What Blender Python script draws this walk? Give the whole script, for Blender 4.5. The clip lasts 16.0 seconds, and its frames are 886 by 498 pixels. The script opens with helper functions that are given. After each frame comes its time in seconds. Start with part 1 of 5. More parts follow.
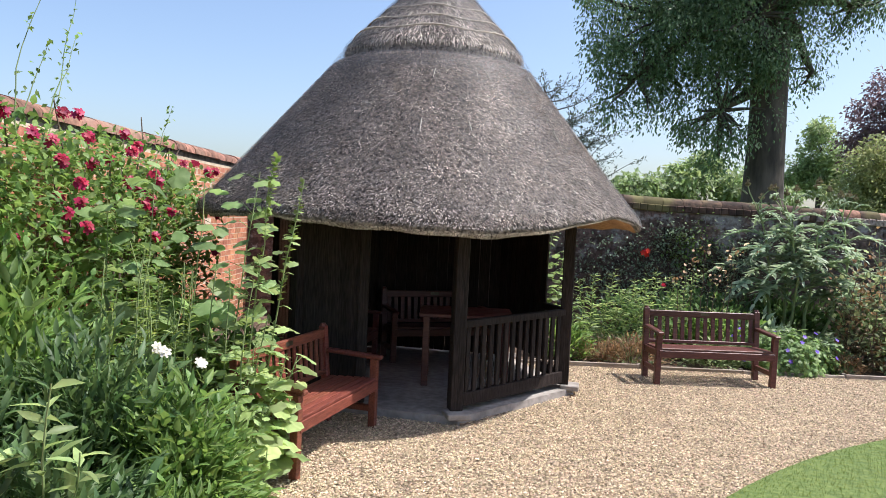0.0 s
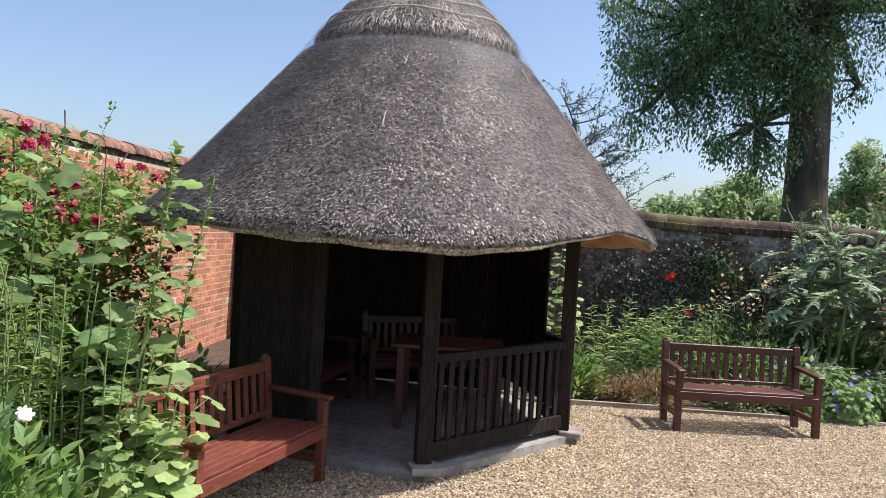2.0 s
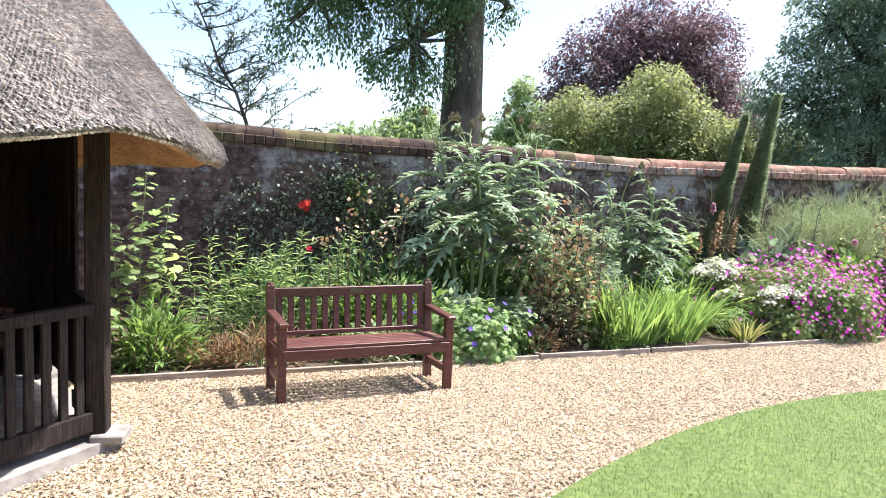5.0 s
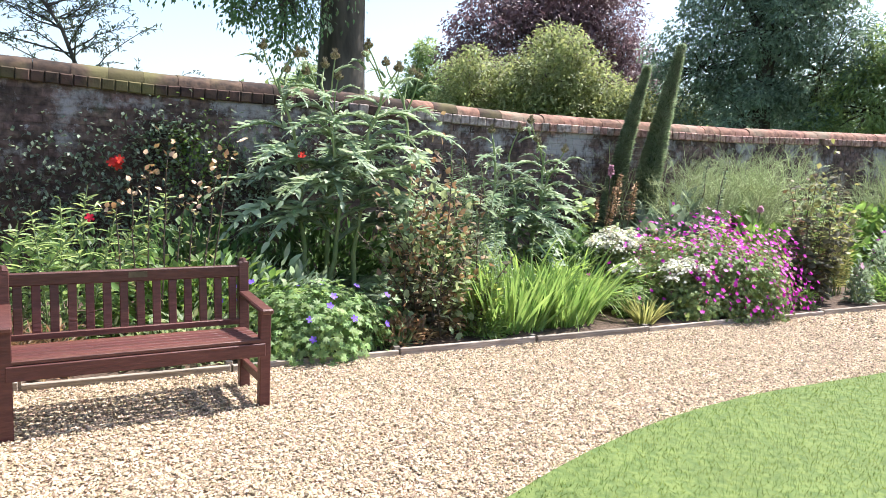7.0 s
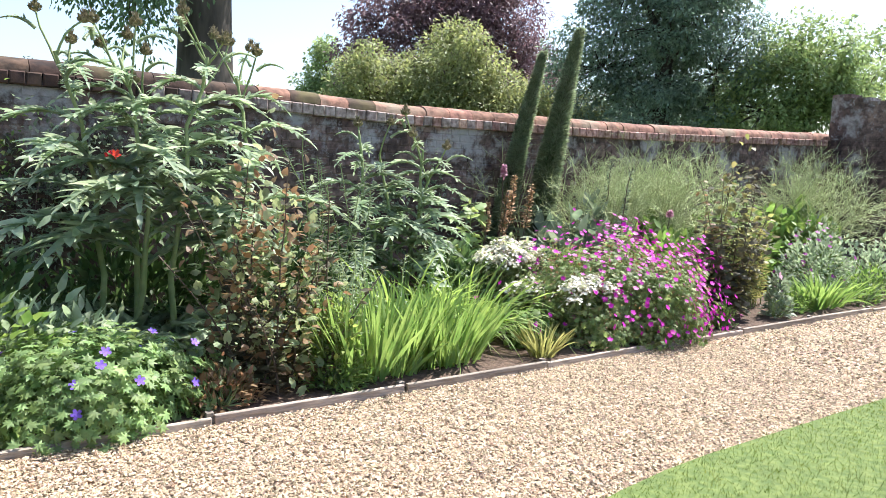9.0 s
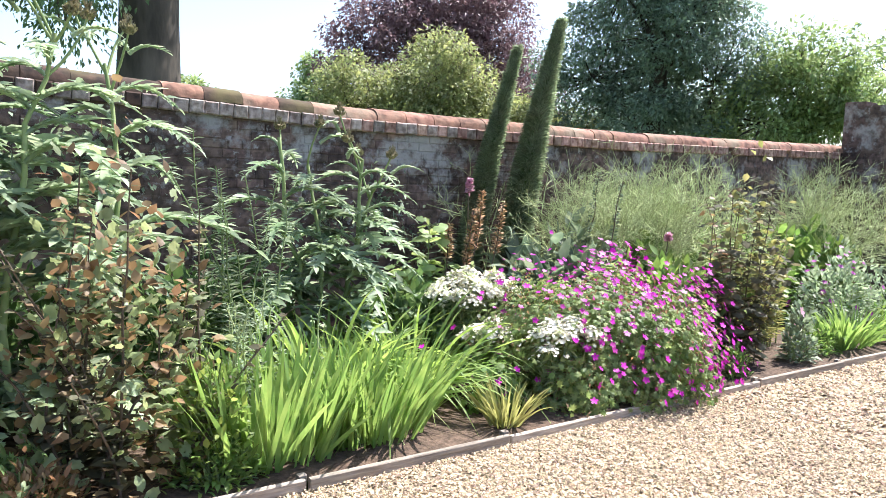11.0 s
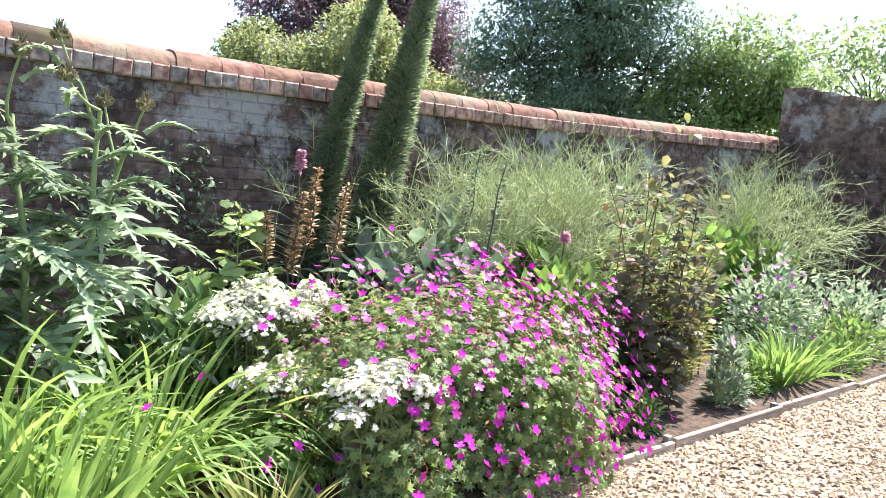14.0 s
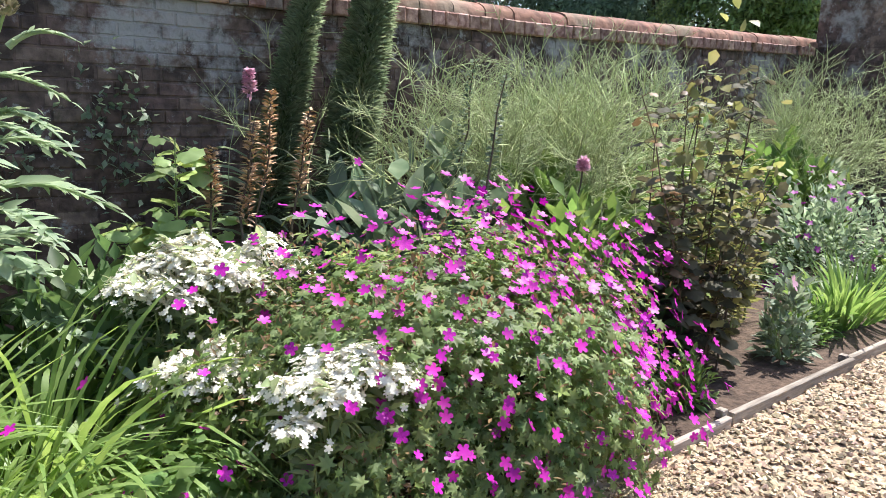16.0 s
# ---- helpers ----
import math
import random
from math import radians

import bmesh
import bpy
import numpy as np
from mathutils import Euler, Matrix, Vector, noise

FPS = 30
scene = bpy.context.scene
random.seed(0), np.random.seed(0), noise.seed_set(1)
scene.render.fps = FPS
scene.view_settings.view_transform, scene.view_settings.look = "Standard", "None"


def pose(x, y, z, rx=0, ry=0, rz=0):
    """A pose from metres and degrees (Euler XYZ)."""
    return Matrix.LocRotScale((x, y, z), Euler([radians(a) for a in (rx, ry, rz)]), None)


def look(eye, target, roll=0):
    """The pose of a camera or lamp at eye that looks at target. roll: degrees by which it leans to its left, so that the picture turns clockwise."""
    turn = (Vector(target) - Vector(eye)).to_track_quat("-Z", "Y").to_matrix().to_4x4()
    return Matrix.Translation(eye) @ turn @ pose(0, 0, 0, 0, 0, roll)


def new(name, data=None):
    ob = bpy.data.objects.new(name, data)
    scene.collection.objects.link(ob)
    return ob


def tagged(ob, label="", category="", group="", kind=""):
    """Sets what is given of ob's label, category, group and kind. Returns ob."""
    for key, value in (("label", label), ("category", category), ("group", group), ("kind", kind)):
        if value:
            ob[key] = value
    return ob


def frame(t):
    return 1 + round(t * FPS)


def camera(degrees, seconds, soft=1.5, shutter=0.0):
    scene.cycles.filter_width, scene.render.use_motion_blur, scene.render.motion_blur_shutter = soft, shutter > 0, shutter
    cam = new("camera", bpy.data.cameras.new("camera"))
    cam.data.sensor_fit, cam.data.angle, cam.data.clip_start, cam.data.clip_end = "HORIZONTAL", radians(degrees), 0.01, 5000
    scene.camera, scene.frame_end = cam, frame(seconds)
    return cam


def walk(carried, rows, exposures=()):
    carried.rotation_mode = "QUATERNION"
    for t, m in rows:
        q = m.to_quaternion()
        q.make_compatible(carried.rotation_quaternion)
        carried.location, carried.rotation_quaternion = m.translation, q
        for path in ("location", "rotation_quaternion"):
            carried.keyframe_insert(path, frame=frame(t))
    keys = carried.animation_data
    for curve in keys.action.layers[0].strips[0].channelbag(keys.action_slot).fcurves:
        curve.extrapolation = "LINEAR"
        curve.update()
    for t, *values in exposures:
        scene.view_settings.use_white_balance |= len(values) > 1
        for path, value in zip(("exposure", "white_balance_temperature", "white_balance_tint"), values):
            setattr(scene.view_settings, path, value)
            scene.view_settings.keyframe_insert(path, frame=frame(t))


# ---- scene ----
cam = camera(62.2, 16.0, soft=0.7)
METRES, EYE, TILT, LEAN, TURN = 10.0, 1.70, 1.4, 1.3, 0.0
ROWS = [
    (0.0, 0.0, 0.0, 0.0, 0.29, -4.2, -4.01),
    (0.5, 0.0076, 0.0233, -0.0005, 1.68, -2.04, -4.15),
    (1.0, 0.0215, 0.0448, -0.0025, 3.0, -1.05, -5.03),
    (1.5, 0.0333, 0.0697, -0.005, 4.13, -1.52, -4.74),
    (2.0, 0.0453, 0.1011, -0.0067, 3.03, -2.62, -4.56),
    (2.5, 0.0654, 0.1295, -0.0082, -1.3, -3.38, -4.61),
    (3.0, 0.0817, 0.1585, -0.0102, -5.98, -3.86, -4.1),
    (3.5, 0.095, 0.1877, -0.0103, -10.45, -4.03, -3.7),
    (4.0, 0.1164, 0.2128, -0.0131, -14.93, -4.45, -4.02),
    (4.5, 0.1373, 0.2397, -0.0154, -18.09, -5.22, -3.9),
    (7.0, 0.2557, 0.3764, -0.0275, -27.63, -7.99, -4.43),
    (7.5, 0.2806, 0.4026, -0.0281, -29.75, -8.34, -4.5),
    (8.0, 0.3027, 0.431, -0.0302, -31.21, -8.11, -4.08),
    (8.5, 0.3282, 0.4523, -0.031, -33.06, -7.73, -4.43),
    (9.0, 0.3558, 0.4724, -0.0291, -34.73, -7.3, -4.27),
    (11.5, 0.4853, 0.5717, -0.0312, -35.3, -5.79, -4.48),
    (12.0, 0.5144, 0.585, -0.0307, -35.63, -5.73, -5.38),
    (12.5, 0.5365, 0.6003, -0.0319, -35.87, -6.0, -5.47),
    (13.0, 0.5618, 0.6179, -0.0319, -36.73, -6.11, -5.85),
    (13.5, 0.5865, 0.6335, -0.0343, -39.21, -5.94, -6.44),
    (14.0, 0.6106, 0.6448, -0.0345, -39.78, -6.45, -6.32),
    (14.5, 0.6244, 0.6627, -0.0353, -39.14, -7.17, -6.06),
    (15.0, 0.6357, 0.6814, -0.0366, -38.98, -8.29, -5.6),
    (15.5, 0.6552, 0.695, -0.0396, -38.61, -10.04, -4.54),
    (16.0, 0.6749, 0.7048, -0.0417, -39.37, -11.75, -3.68),
]
EXPOSURES = [(t, stops, 6050, 13.0) for t, stops in ((0.0, 0.72), (1.0, 0.52), (2.0, 0.55), (2.5, 0.98), (3.0, 1.3), (4.5, 1.4), (7.0, 1.3), (9.0, 1.26), (11.5, 1.5), (12.5, 1.62), (14.5, 1.55), (15.5, 1.25), (16.0, 1.02))]
walk(cam, [(t, pose(0, 0, EYE, TILT, LEAN, TURN) @ pose(METRES * x, METRES * y, METRES * z, 90 + pitch, roll, yaw)) for t, x, y, z, yaw, pitch, roll in ROWS],
     exposures=EXPOSURES)

# ---- light ----
SUN = Vector((0.60, 0.06, 1.0)).normalized()
world = bpy.data.worlds.new("sky")
scene.world = world
world.use_nodes = True
sky = world.node_tree.nodes.new("ShaderNodeTexSky")
sky.sky_type, sky.sun_disc = "NISHITA", False
sky.sun_elevation, sky.sun_rotation = math.asin(SUN.z), math.atan2(SUN.x, SUN.y)
sky.air_density, sky.dust_density, sky.ozone_density = 1.0, 2.2, 1.0
world.node_tree.links.new(sky.outputs[0], world.node_tree.nodes["Background"].inputs[0])
world.node_tree.nodes["Background"].inputs[1].default_value = 0.125
lamp = bpy.data.lights.new("sun", "SUN")
lamp.energy, lamp.angle, lamp.color = 4.6, radians(0.55), (1.0, 0.94, 0.85)
sun_ob = new("sun", lamp)
sun_ob.matrix_world = look(SUN * 60, (0, 0, 0))


# ---- materials ----
def surf(name, c1, c2, scale=8.0, rough=0.8, bump=0.3, big=0.6, island=0.0, rand=0.0, thin=0.0, metal=0.0, stretch=(1, 1, 1), c3=None, spec=0.4, place=False):
    """Two colours mixed by fine noise, lightened and darkened by broad noise, by piece and by object; thin lets light through leaves."""
    m = bpy.data.materials.new(name)
    m.use_nodes = True
    nt = m.node_tree
    n, L = nt.nodes, nt.links.new
    bsdf, out = n["Principled BSDF"], n["Material Output"]
    co = n.new("ShaderNodeTexCoord")
    mp = n.new("ShaderNodeMapping")
    mp.inputs["Scale"].default_value = stretch
    where = n.new("ShaderNodeNewGeometry").outputs["Position"] if place else co.outputs["Object"]
    L(where, mp.inputs[0])
    fine = n.new("ShaderNodeTexNoise")
    fine.inputs["Scale"].default_value, fine.inputs["Detail"].default_value = scale, 6
    L(mp.outputs[0], fine.inputs["Vector"])
    ramp = n.new("ShaderNodeMapRange")
    ramp.inputs[1].default_value, ramp.inputs[2].default_value = 0.35, 0.65
    L(fine.outputs[0], ramp.inputs[0])
    mix = n.new("ShaderNodeMix")
    mix.data_type = "RGBA"
    mix.inputs[6].default_value, mix.inputs[7].default_value = (*c1, 1), (*c2, 1)
    L(ramp.outputs[0], mix.inputs[0])
    colour = mix.outputs[2]
    wide = n.new("ShaderNodeTexNoise")
    wide.inputs["Scale"].default_value, wide.inputs["Detail"].default_value = scale * 0.13, 3
    L(where, wide.inputs["Vector"])
    if c3:
        r3 = n.new("ShaderNodeMapRange")
        r3.inputs[1].default_value, r3.inputs[2].default_value = 0.5, 0.62
        L(wide.outputs[0], r3.inputs[0])
        m3 = n.new("ShaderNodeMix")
        m3.data_type = "RGBA"
        m3.inputs[7].default_value = (*c3, 1)
        L(r3.outputs[0], m3.inputs[0])
        L(colour, m3.inputs[6])
        colour = m3.outputs[2]
    hsv = n.new("ShaderNodeHueSaturation")
    L(colour, hsv.inputs["Color"])
    value = n.new("ShaderNodeMapRange")
    value.inputs[1].default_value, value.inputs[2].default_value = 0.3, 0.7
    value.inputs[3].default_value, value.inputs[4].default_value = 1 - big * 0.4, 1 + big * 0.4
    L(wide.outputs[0], value.inputs[0])
    last = value.outputs[0]
    for amount, socket in ((island, "g"), (rand, "o")):
        if amount:
            src = n.new("ShaderNodeNewGeometry").outputs["Random Per Island"] if socket == "g" else n.new("ShaderNodeObjectInfo").outputs["Random"]
            mr = n.new("ShaderNodeMapRange")
            mr.inputs[3].default_value, mr.inputs[4].default_value = 1 - amount, 1 + amount
            L(src, mr.inputs[0])
            mul = n.new("ShaderNodeMath")
            mul.operation = "MULTIPLY"
            L(last, mul.inputs[0])
            L(mr.outputs[0], mul.inputs[1])
            last = mul.outputs[0]
            hue = n.new("ShaderNodeMapRange")
            hue.inputs[3].default_value, hue.inputs[4].default_value = 0.5 - amount * 0.045, 0.5 + amount * 0.045
            wn = n.new("ShaderNodeTexWhiteNoise")
            wn.noise_dimensions = "1D"
            L(src, wn.inputs["W"])
            L(wn.outputs["Value"], hue.inputs[0])
            L(hue.outputs[0], hsv.inputs["Hue"])
    L(last, hsv.inputs["Value"])
    L(hsv.outputs[0], bsdf.inputs["Base Color"])
    bsdf.inputs["Roughness"].default_value, bsdf.inputs["Metallic"].default_value = rough, metal
    bsdf.inputs["Specular IOR Level"].default_value = spec
    if bump:
        bp = n.new("ShaderNodeBump")
        bp.inputs["Strength"].default_value, bp.inputs["Distance"].default_value = bump, 0.02
        L(fine.outputs[0], bp.inputs["Height"])
        L(bp.outputs[0], bsdf.inputs["Normal"])
    if thin:
        tr = n.new("ShaderNodeBsdfTranslucent")
        ms = n.new("ShaderNodeMixShader")
        ms.inputs[0].default_value = thin
        warm = n.new("ShaderNodeHueSaturation")
        warm.inputs["Hue"].default_value, warm.inputs["Saturation"].default_value, warm.inputs["Value"].default_value = 0.485, 1.1, 1.5
        L(hsv.outputs[0], warm.inputs["Color"])
        L(warm.outputs[0], tr.inputs["Color"])
        L(bsdf.outputs[0], ms.inputs[1])
        L(tr.outputs[0], ms.inputs[2])
        L(ms.outputs[0], out.inputs[0])
    return m


def leafy(name, c1, c2, thin=0.35, rough=0.5, island=0.35, **k):
    return surf(name, c1, c2, 9.0, rough, 0.0, 0.5, island, thin=thin, spec=0.35, **k)


def limewashed(name, source):
    """Old dark brick with moss and ragged remains of lime wash, most of it worn off the lower courses."""
    m = surf(name, (0.062, 0.043, 0.036), (0.155, 0.105, 0.086), 17, 0.93, 0.8, 0.9, place=True, island=0.35 if source == "g" else 0, rand=0.35 if source == "o" else 0)
    n, L = m.node_tree.nodes, m.node_tree.links.new
    bsdf = n["Principled BSDF"]
    colour = bsdf.inputs["Base Color"].links[0].from_socket
    geo = n.new("ShaderNodeNewGeometry")
    for scale, low, high, tint in ((2.1, 0.50, 0.60, (0.38, 0.37, 0.36)), (9.0, 0.59, 0.64, (0.34, 0.33, 0.32)), (1.7, 0.58, 0.66, (0.045, 0.055, 0.025))):
        big = n.new("ShaderNodeTexNoise")
        big.inputs["Scale"].default_value, big.inputs["Detail"].default_value, big.inputs["Roughness"].default_value = scale, 10, 0.72
        shift = n.new("ShaderNodeVectorMath")
        shift.inputs[1].default_value = (scale * 3, 0, scale)
        L(geo.outputs["Position"], shift.inputs[0])
        L(shift.outputs[0], big.inputs["Vector"])
        edge = n.new("ShaderNodeMapRange")
        edge.inputs[1].default_value, edge.inputs[2].default_value = low, high
        edge.inputs[4].default_value = 0.75
        if scale < 2.5 and tint[0] > 0.1:
            split = n.new("ShaderNodeSeparateXYZ")
            L(geo.outputs["Position"], split.inputs[0])
            wear = n.new("ShaderNodeMapRange")
            wear.inputs[1].default_value, wear.inputs[2].default_value = 0.7, 1.75
            wear.inputs[3].default_value, wear.inputs[4].default_value = -0.11, 0.01
            L(split.outputs[2], wear.inputs[0])
            total = n.new("ShaderNodeMath")
            L(big.outputs[0], total.inputs[0])
            L(wear.outputs[0], total.inputs[1])
            L(total.outputs[0], edge.inputs[0])
        else:
            L(big.outputs[0], edge.inputs[0])
        mix = n.new("ShaderNodeMix")
        mix.data_type = "RGBA"
        mix.inputs[7].default_value = (*tint, 1)
        L(edge.outputs[0], mix.inputs[0])
        L(colour, mix.inputs[6])
        colour = mix.outputs[2]
    L(colour, bsdf.inputs["Base Color"])
    return m


M = dict(
    gravel=surf("gravel bed", (0.26, 0.187, 0.115), (0.48, 0.37, 0.245), 60, 0.9, 0.5),
    pebble=surf("pebbles", (0.36, 0.265, 0.16), (0.56, 0.45, 0.31), 30, 0.75, 0.1, 0.3, island=0.62),
    soil=surf("soil", (0.055, 0.036, 0.024), (0.12, 0.08, 0.055), 30, 0.95, 0.9),
    grass=surf("lawn sheet", (0.070, 0.112, 0.024), (0.135, 0.178, 0.044), 22, 0.9, 0.4, 0.2),
    blade=leafy("grass blades", (0.095, 0.155, 0.030), (0.175, 0.22, 0.052), 0.3),
    field=surf("far ground", (0.07, 0.11, 0.03), (0.11, 0.14, 0.05), 0.5, 0.95, 0.0),
    mortar=surf("lime mortar", (0.10, 0.09, 0.08), (0.30, 0.28, 0.25), 9, 0.95, 0.5),
    mortar_old=limewashed("old washed mortar", ""),
    brick_old=limewashed("weathered brick", "o"),
    brick_rest=limewashed("weathered brickwork", "g"),
    brick_red=surf("orange red brick", (0.36, 0.13, 0.07), (0.50, 0.23, 0.13), 16, 0.9, 0.5, 0.5, rand=0.25, place=True),
    brick_red_rest=surf("orange red brickwork", (0.36, 0.13, 0.07), (0.50, 0.23, 0.13), 16, 0.9, 0.5, 0.5, island=0.25, place=True),
    mortar_red=surf("pale mortar", (0.46, 0.38, 0.27), (0.60, 0.50, 0.37), 20, 0.95, 0.5),
    coping=surf("terracotta coping", (0.15, 0.075, 0.052), (0.36, 0.185, 0.125), 11, 0.9, 0.9, 1.1, rand=0.15, c3=(0.20, 0.15, 0.105), place=True),
    coping_moss=surf("mossy coping", (0.042, 0.029, 0.022), (0.115, 0.070, 0.048), 11, 0.95, 0.6, 1.0, rand=0.25, c3=(0.10, 0.085, 0.035), place=True),
    dentil=surf("dentil brick", (0.15, 0.11, 0.09), (0.40, 0.33, 0.29), 20, 0.9, 0.6, 0.8, rand=0.3, place=True),
    dentil_red=surf("red dentil brick", (0.19, 0.10, 0.072), (0.44, 0.29, 0.23), 22, 0.9, 0.6, 0.8, rand=0.3, place=True),
    thatch=surf("thatch", (0.050, 0.039, 0.031), (0.31, 0.255, 0.21), 34, 0.9, 1.0, 0.8),
    straw=surf("reed ends", (0.28, 0.228, 0.190), (0.68, 0.59, 0.51), 4, 0.9, 0.0, 1.0, island=0.65),
    under=surf("thatch underside", (0.34, 0.19, 0.09), (0.50, 0.31, 0.16), 22, 0.9, 0.6, stretch=(1, 1, 3)),
    hazel=surf("silvered hazel", (0.30, 0.25, 0.19), (0.52, 0.46, 0.38), 18, 0.8, 0.3),
    lichen=surf("bleached straw", (0.46, 0.42, 0.35), (0.66, 0.62, 0.54), 24, 0.85, 0.3),
    net=surf("wire netting", (0.09, 0.088, 0.092), (0.19, 0.185, 0.19), 30, 0.6, 0.0, metal=0.3),
    tar=surf("dark stained timber", (0.016, 0.0125, 0.011), (0.038, 0.029, 0.025), 14, 0.65, 0.35, 0.6, rand=0.2, stretch=(6, 6, 0.6), spec=0.12),
    slab=surf("concrete slab", (0.24, 0.215, 0.19), (0.36, 0.325, 0.29), 14, 0.9, 0.4),
    wood=surf("red brown stained timber", (0.13, 0.036, 0.022), (0.22, 0.066, 0.038), 12, 0.5, 0.25, 0.5, rand=0.18, stretch=(1, 6, 6)),
    wood_dull=surf("brown stained timber", (0.085, 0.029, 0.023), (0.125, 0.045, 0.036), 12, 0.42, 0.2, 0.5, rand=0.18, stretch=(1, 6, 6)),
    board=surf("weathered edging board", (0.24, 0.20, 0.16), (0.38, 0.33, 0.27), 14, 0.9, 0.4, 0.6, rand=0.2, stretch=(0.5, 5, 5), place=True),
    bark=surf("bark", (0.05, 0.042, 0.034), (0.12, 0.10, 0.08), 3, 0.95, 0.9, stretch=(2, 2, 0.5)),
    metal=surf("aged brass", (0.10, 0.09, 0.06), (0.16, 0.14, 0.10), 20, 0.5, 0.0, metal=0.8),
)


# ---- building helpers ----
def link(name, me, material, parent=None, label=""):
    if material is not None and not me.materials:
        me.materials.append(material)
    ob = new(name, me)
    ob.parent = parent
    if label:
        ob["label"] = label
    return ob


def part(name, bm, material, parent, label="", smooth=False):
    me = bpy.data.meshes.new(name)
    bm.to_mesh(me)
    bm.free()
    if smooth:
        me.shade_smooth()
    return link(name, me, material, parent, label)


def thing(name, m, label, category, group="", kind=""):
    ob = new(name)
    ob.matrix_world = m
    return tagged(ob, label, category, group, kind)


def boxed(bm, size, m=Matrix(), bevel=0.004):
    made = bmesh.ops.create_cube(bm, size=1, matrix=m @ Matrix.Diagonal((*size, 1)))
    if bevel:
        edges = list({e for v in made["verts"] for e in v.link_edges})
        bmesh.ops.bevel(bm, geom=edges, offset=bevel, segments=1, affect="EDGES")
    return bm


def bar(name, a, b, size, material, parent, bevel=0.004, label="", roll=0.0):
    """A squared timber from a to b; size is across and up."""
    a, b = Vector(a), Vector(b)
    d = b - a
    up = Vector((0, 0, 1)) if abs(d.normalized().z) < 0.9 else Vector((0, 1, 0))
    x = d.normalized()
    y = up.cross(x).normalized()
    z = x.cross(y)
    m = Matrix.Translation((a + b) / 2) @ Matrix((x, y, z)).transposed().to_4x4() @ pose(0, 0, 0, roll)
    return part(name, boxed(bmesh.new(), (d.length, *size), m, bevel), material, parent, label)


class Soup:
    """Gathers many small pieces into one mesh."""

    def __init__(self):
        self.v, self.f, self.count = [], [], 0

    def add(self, verts, faces):
        """verts: N x k x 3, faces: m x 3 or m x 4 for one piece."""
        verts = np.asarray(verts, dtype=np.float64)
        n, k = verts.shape[:2]
        faces = np.asarray(faces)
        if faces.shape[1] == 4:
            faces = np.concatenate([faces[:, [0, 1, 2]], faces[:, [0, 2, 3]]])
        base = self.count + np.arange(n)[:, None, None] * k
        self.v.append(verts.reshape(-1, 3))
        self.f.append((faces[None] + base).reshape(-1, 3))
        self.count += n * k
        return self

    def tube(self, pts, radii, sides=5):
        pts = np.asarray(pts, dtype=float)
        k = len(pts)
        t = np.gradient(pts, axis=0)
        t /= np.linalg.norm(t, axis=1)[:, None] + 1e-9
        ref = np.array([0.31, 0.95, 0.02]) if abs(t[0][2]) > 0.7 else np.array([0.0, 0.0, 1.0])
        u = np.cross(t, ref)
        u /= np.linalg.norm(u, axis=1)[:, None] + 1e-9
        w = np.cross(t, u)
        a = np.linspace(0, 2 * np.pi, sides, endpoint=False)
        r = np.asarray(radii, dtype=float)[:, None, None]
        ring = pts[:, None] + r * (np.cos(a)[None, :, None] * u[:, None] + np.sin(a)[None, :, None] * w[:, None])
        q = [(i * sides + j, i * sides + (j + 1) % sides, (i + 1) * sides + (j + 1) % sides, (i + 1) * sides + j) for i in range(k - 1) for j in range(sides)]
        return self.add(ring.reshape(1, -1, 3), q)

    def mesh(self, name, smooth=False, flat=False):
        v, f = np.concatenate(self.v), np.concatenate(self.f)
        me = bpy.data.meshes.new(name)
        me.vertices.add(len(v))
        me.vertices.foreach_set("co", v.ravel())
        me.loops.add(f.size)
        me.loops.foreach_set("vertex_index", f.ravel().astype(np.int32))
        me.polygons.add(len(f))
        me.polygons.foreach_set("loop_start", np.arange(0, f.size, 3, dtype=np.int32))
        me.update(calc_edges=True)
        if smooth:
            me.shade_smooth()
        if flat:
            me.shade_flat()
        return me

    def part(self, name, material, parent=None, label="", smooth=False, flat=False):
        return link(name, self.mesh(name, smooth, flat), material, parent, label)


rng = np.random.default_rng(11)


def unit(v):
    return v / (np.linalg.norm(v, axis=-1, keepdims=True) + 1e-9)


def sheet(name, outline, z, material, label, category, kind="structure"):
    bm = bmesh.new()
    bm.faces.new([bm.verts.new((x, y, z)) for x, y in outline])
    ob = part(name, bm, material, None)
    return tagged(ob, label, category, kind=kind)


# ---- ground ----
WALL_Y, WEST_X, EAST_X, EDGE_Y = 11.2, -3.0, 15.8, 8.5


def lawn_edge(x):
    """The curved border between lawn and gravel: y at x."""
    return 6.88 - 0.088 * max(0.0, 6.9 - x) ** 2.0 - 0.05 * max(0.0, 3.3 - x) ** 2


lawn_line = [(x, lawn_edge(x)) for x in np.linspace(0.6, 22, 60)]
sheet("ground", [(-900, -900), (900, -900), (900, 900), (-900, 900)], -0.03, M["field"], "grassy ground that runs out to the horizon", "ground")
sheet("gravel", [(-1.2, -8), (22, -8), (22, EDGE_Y), (1.0, EDGE_Y), (-3, EDGE_Y), (-3, 6.2), (-1.3, 5.2), (-1.25, 4.6), (-0.95, 3.6), (-0.6, 1)], -0.012, M["gravel"],
      "pale honey-coloured gravel path round the lawn", "gravel path")
sheet("lawn", lawn_line + [(22, -8), (0.6, -8)], 0.012, M["grass"], "short mown green lawn with a curved edge", "lawn")
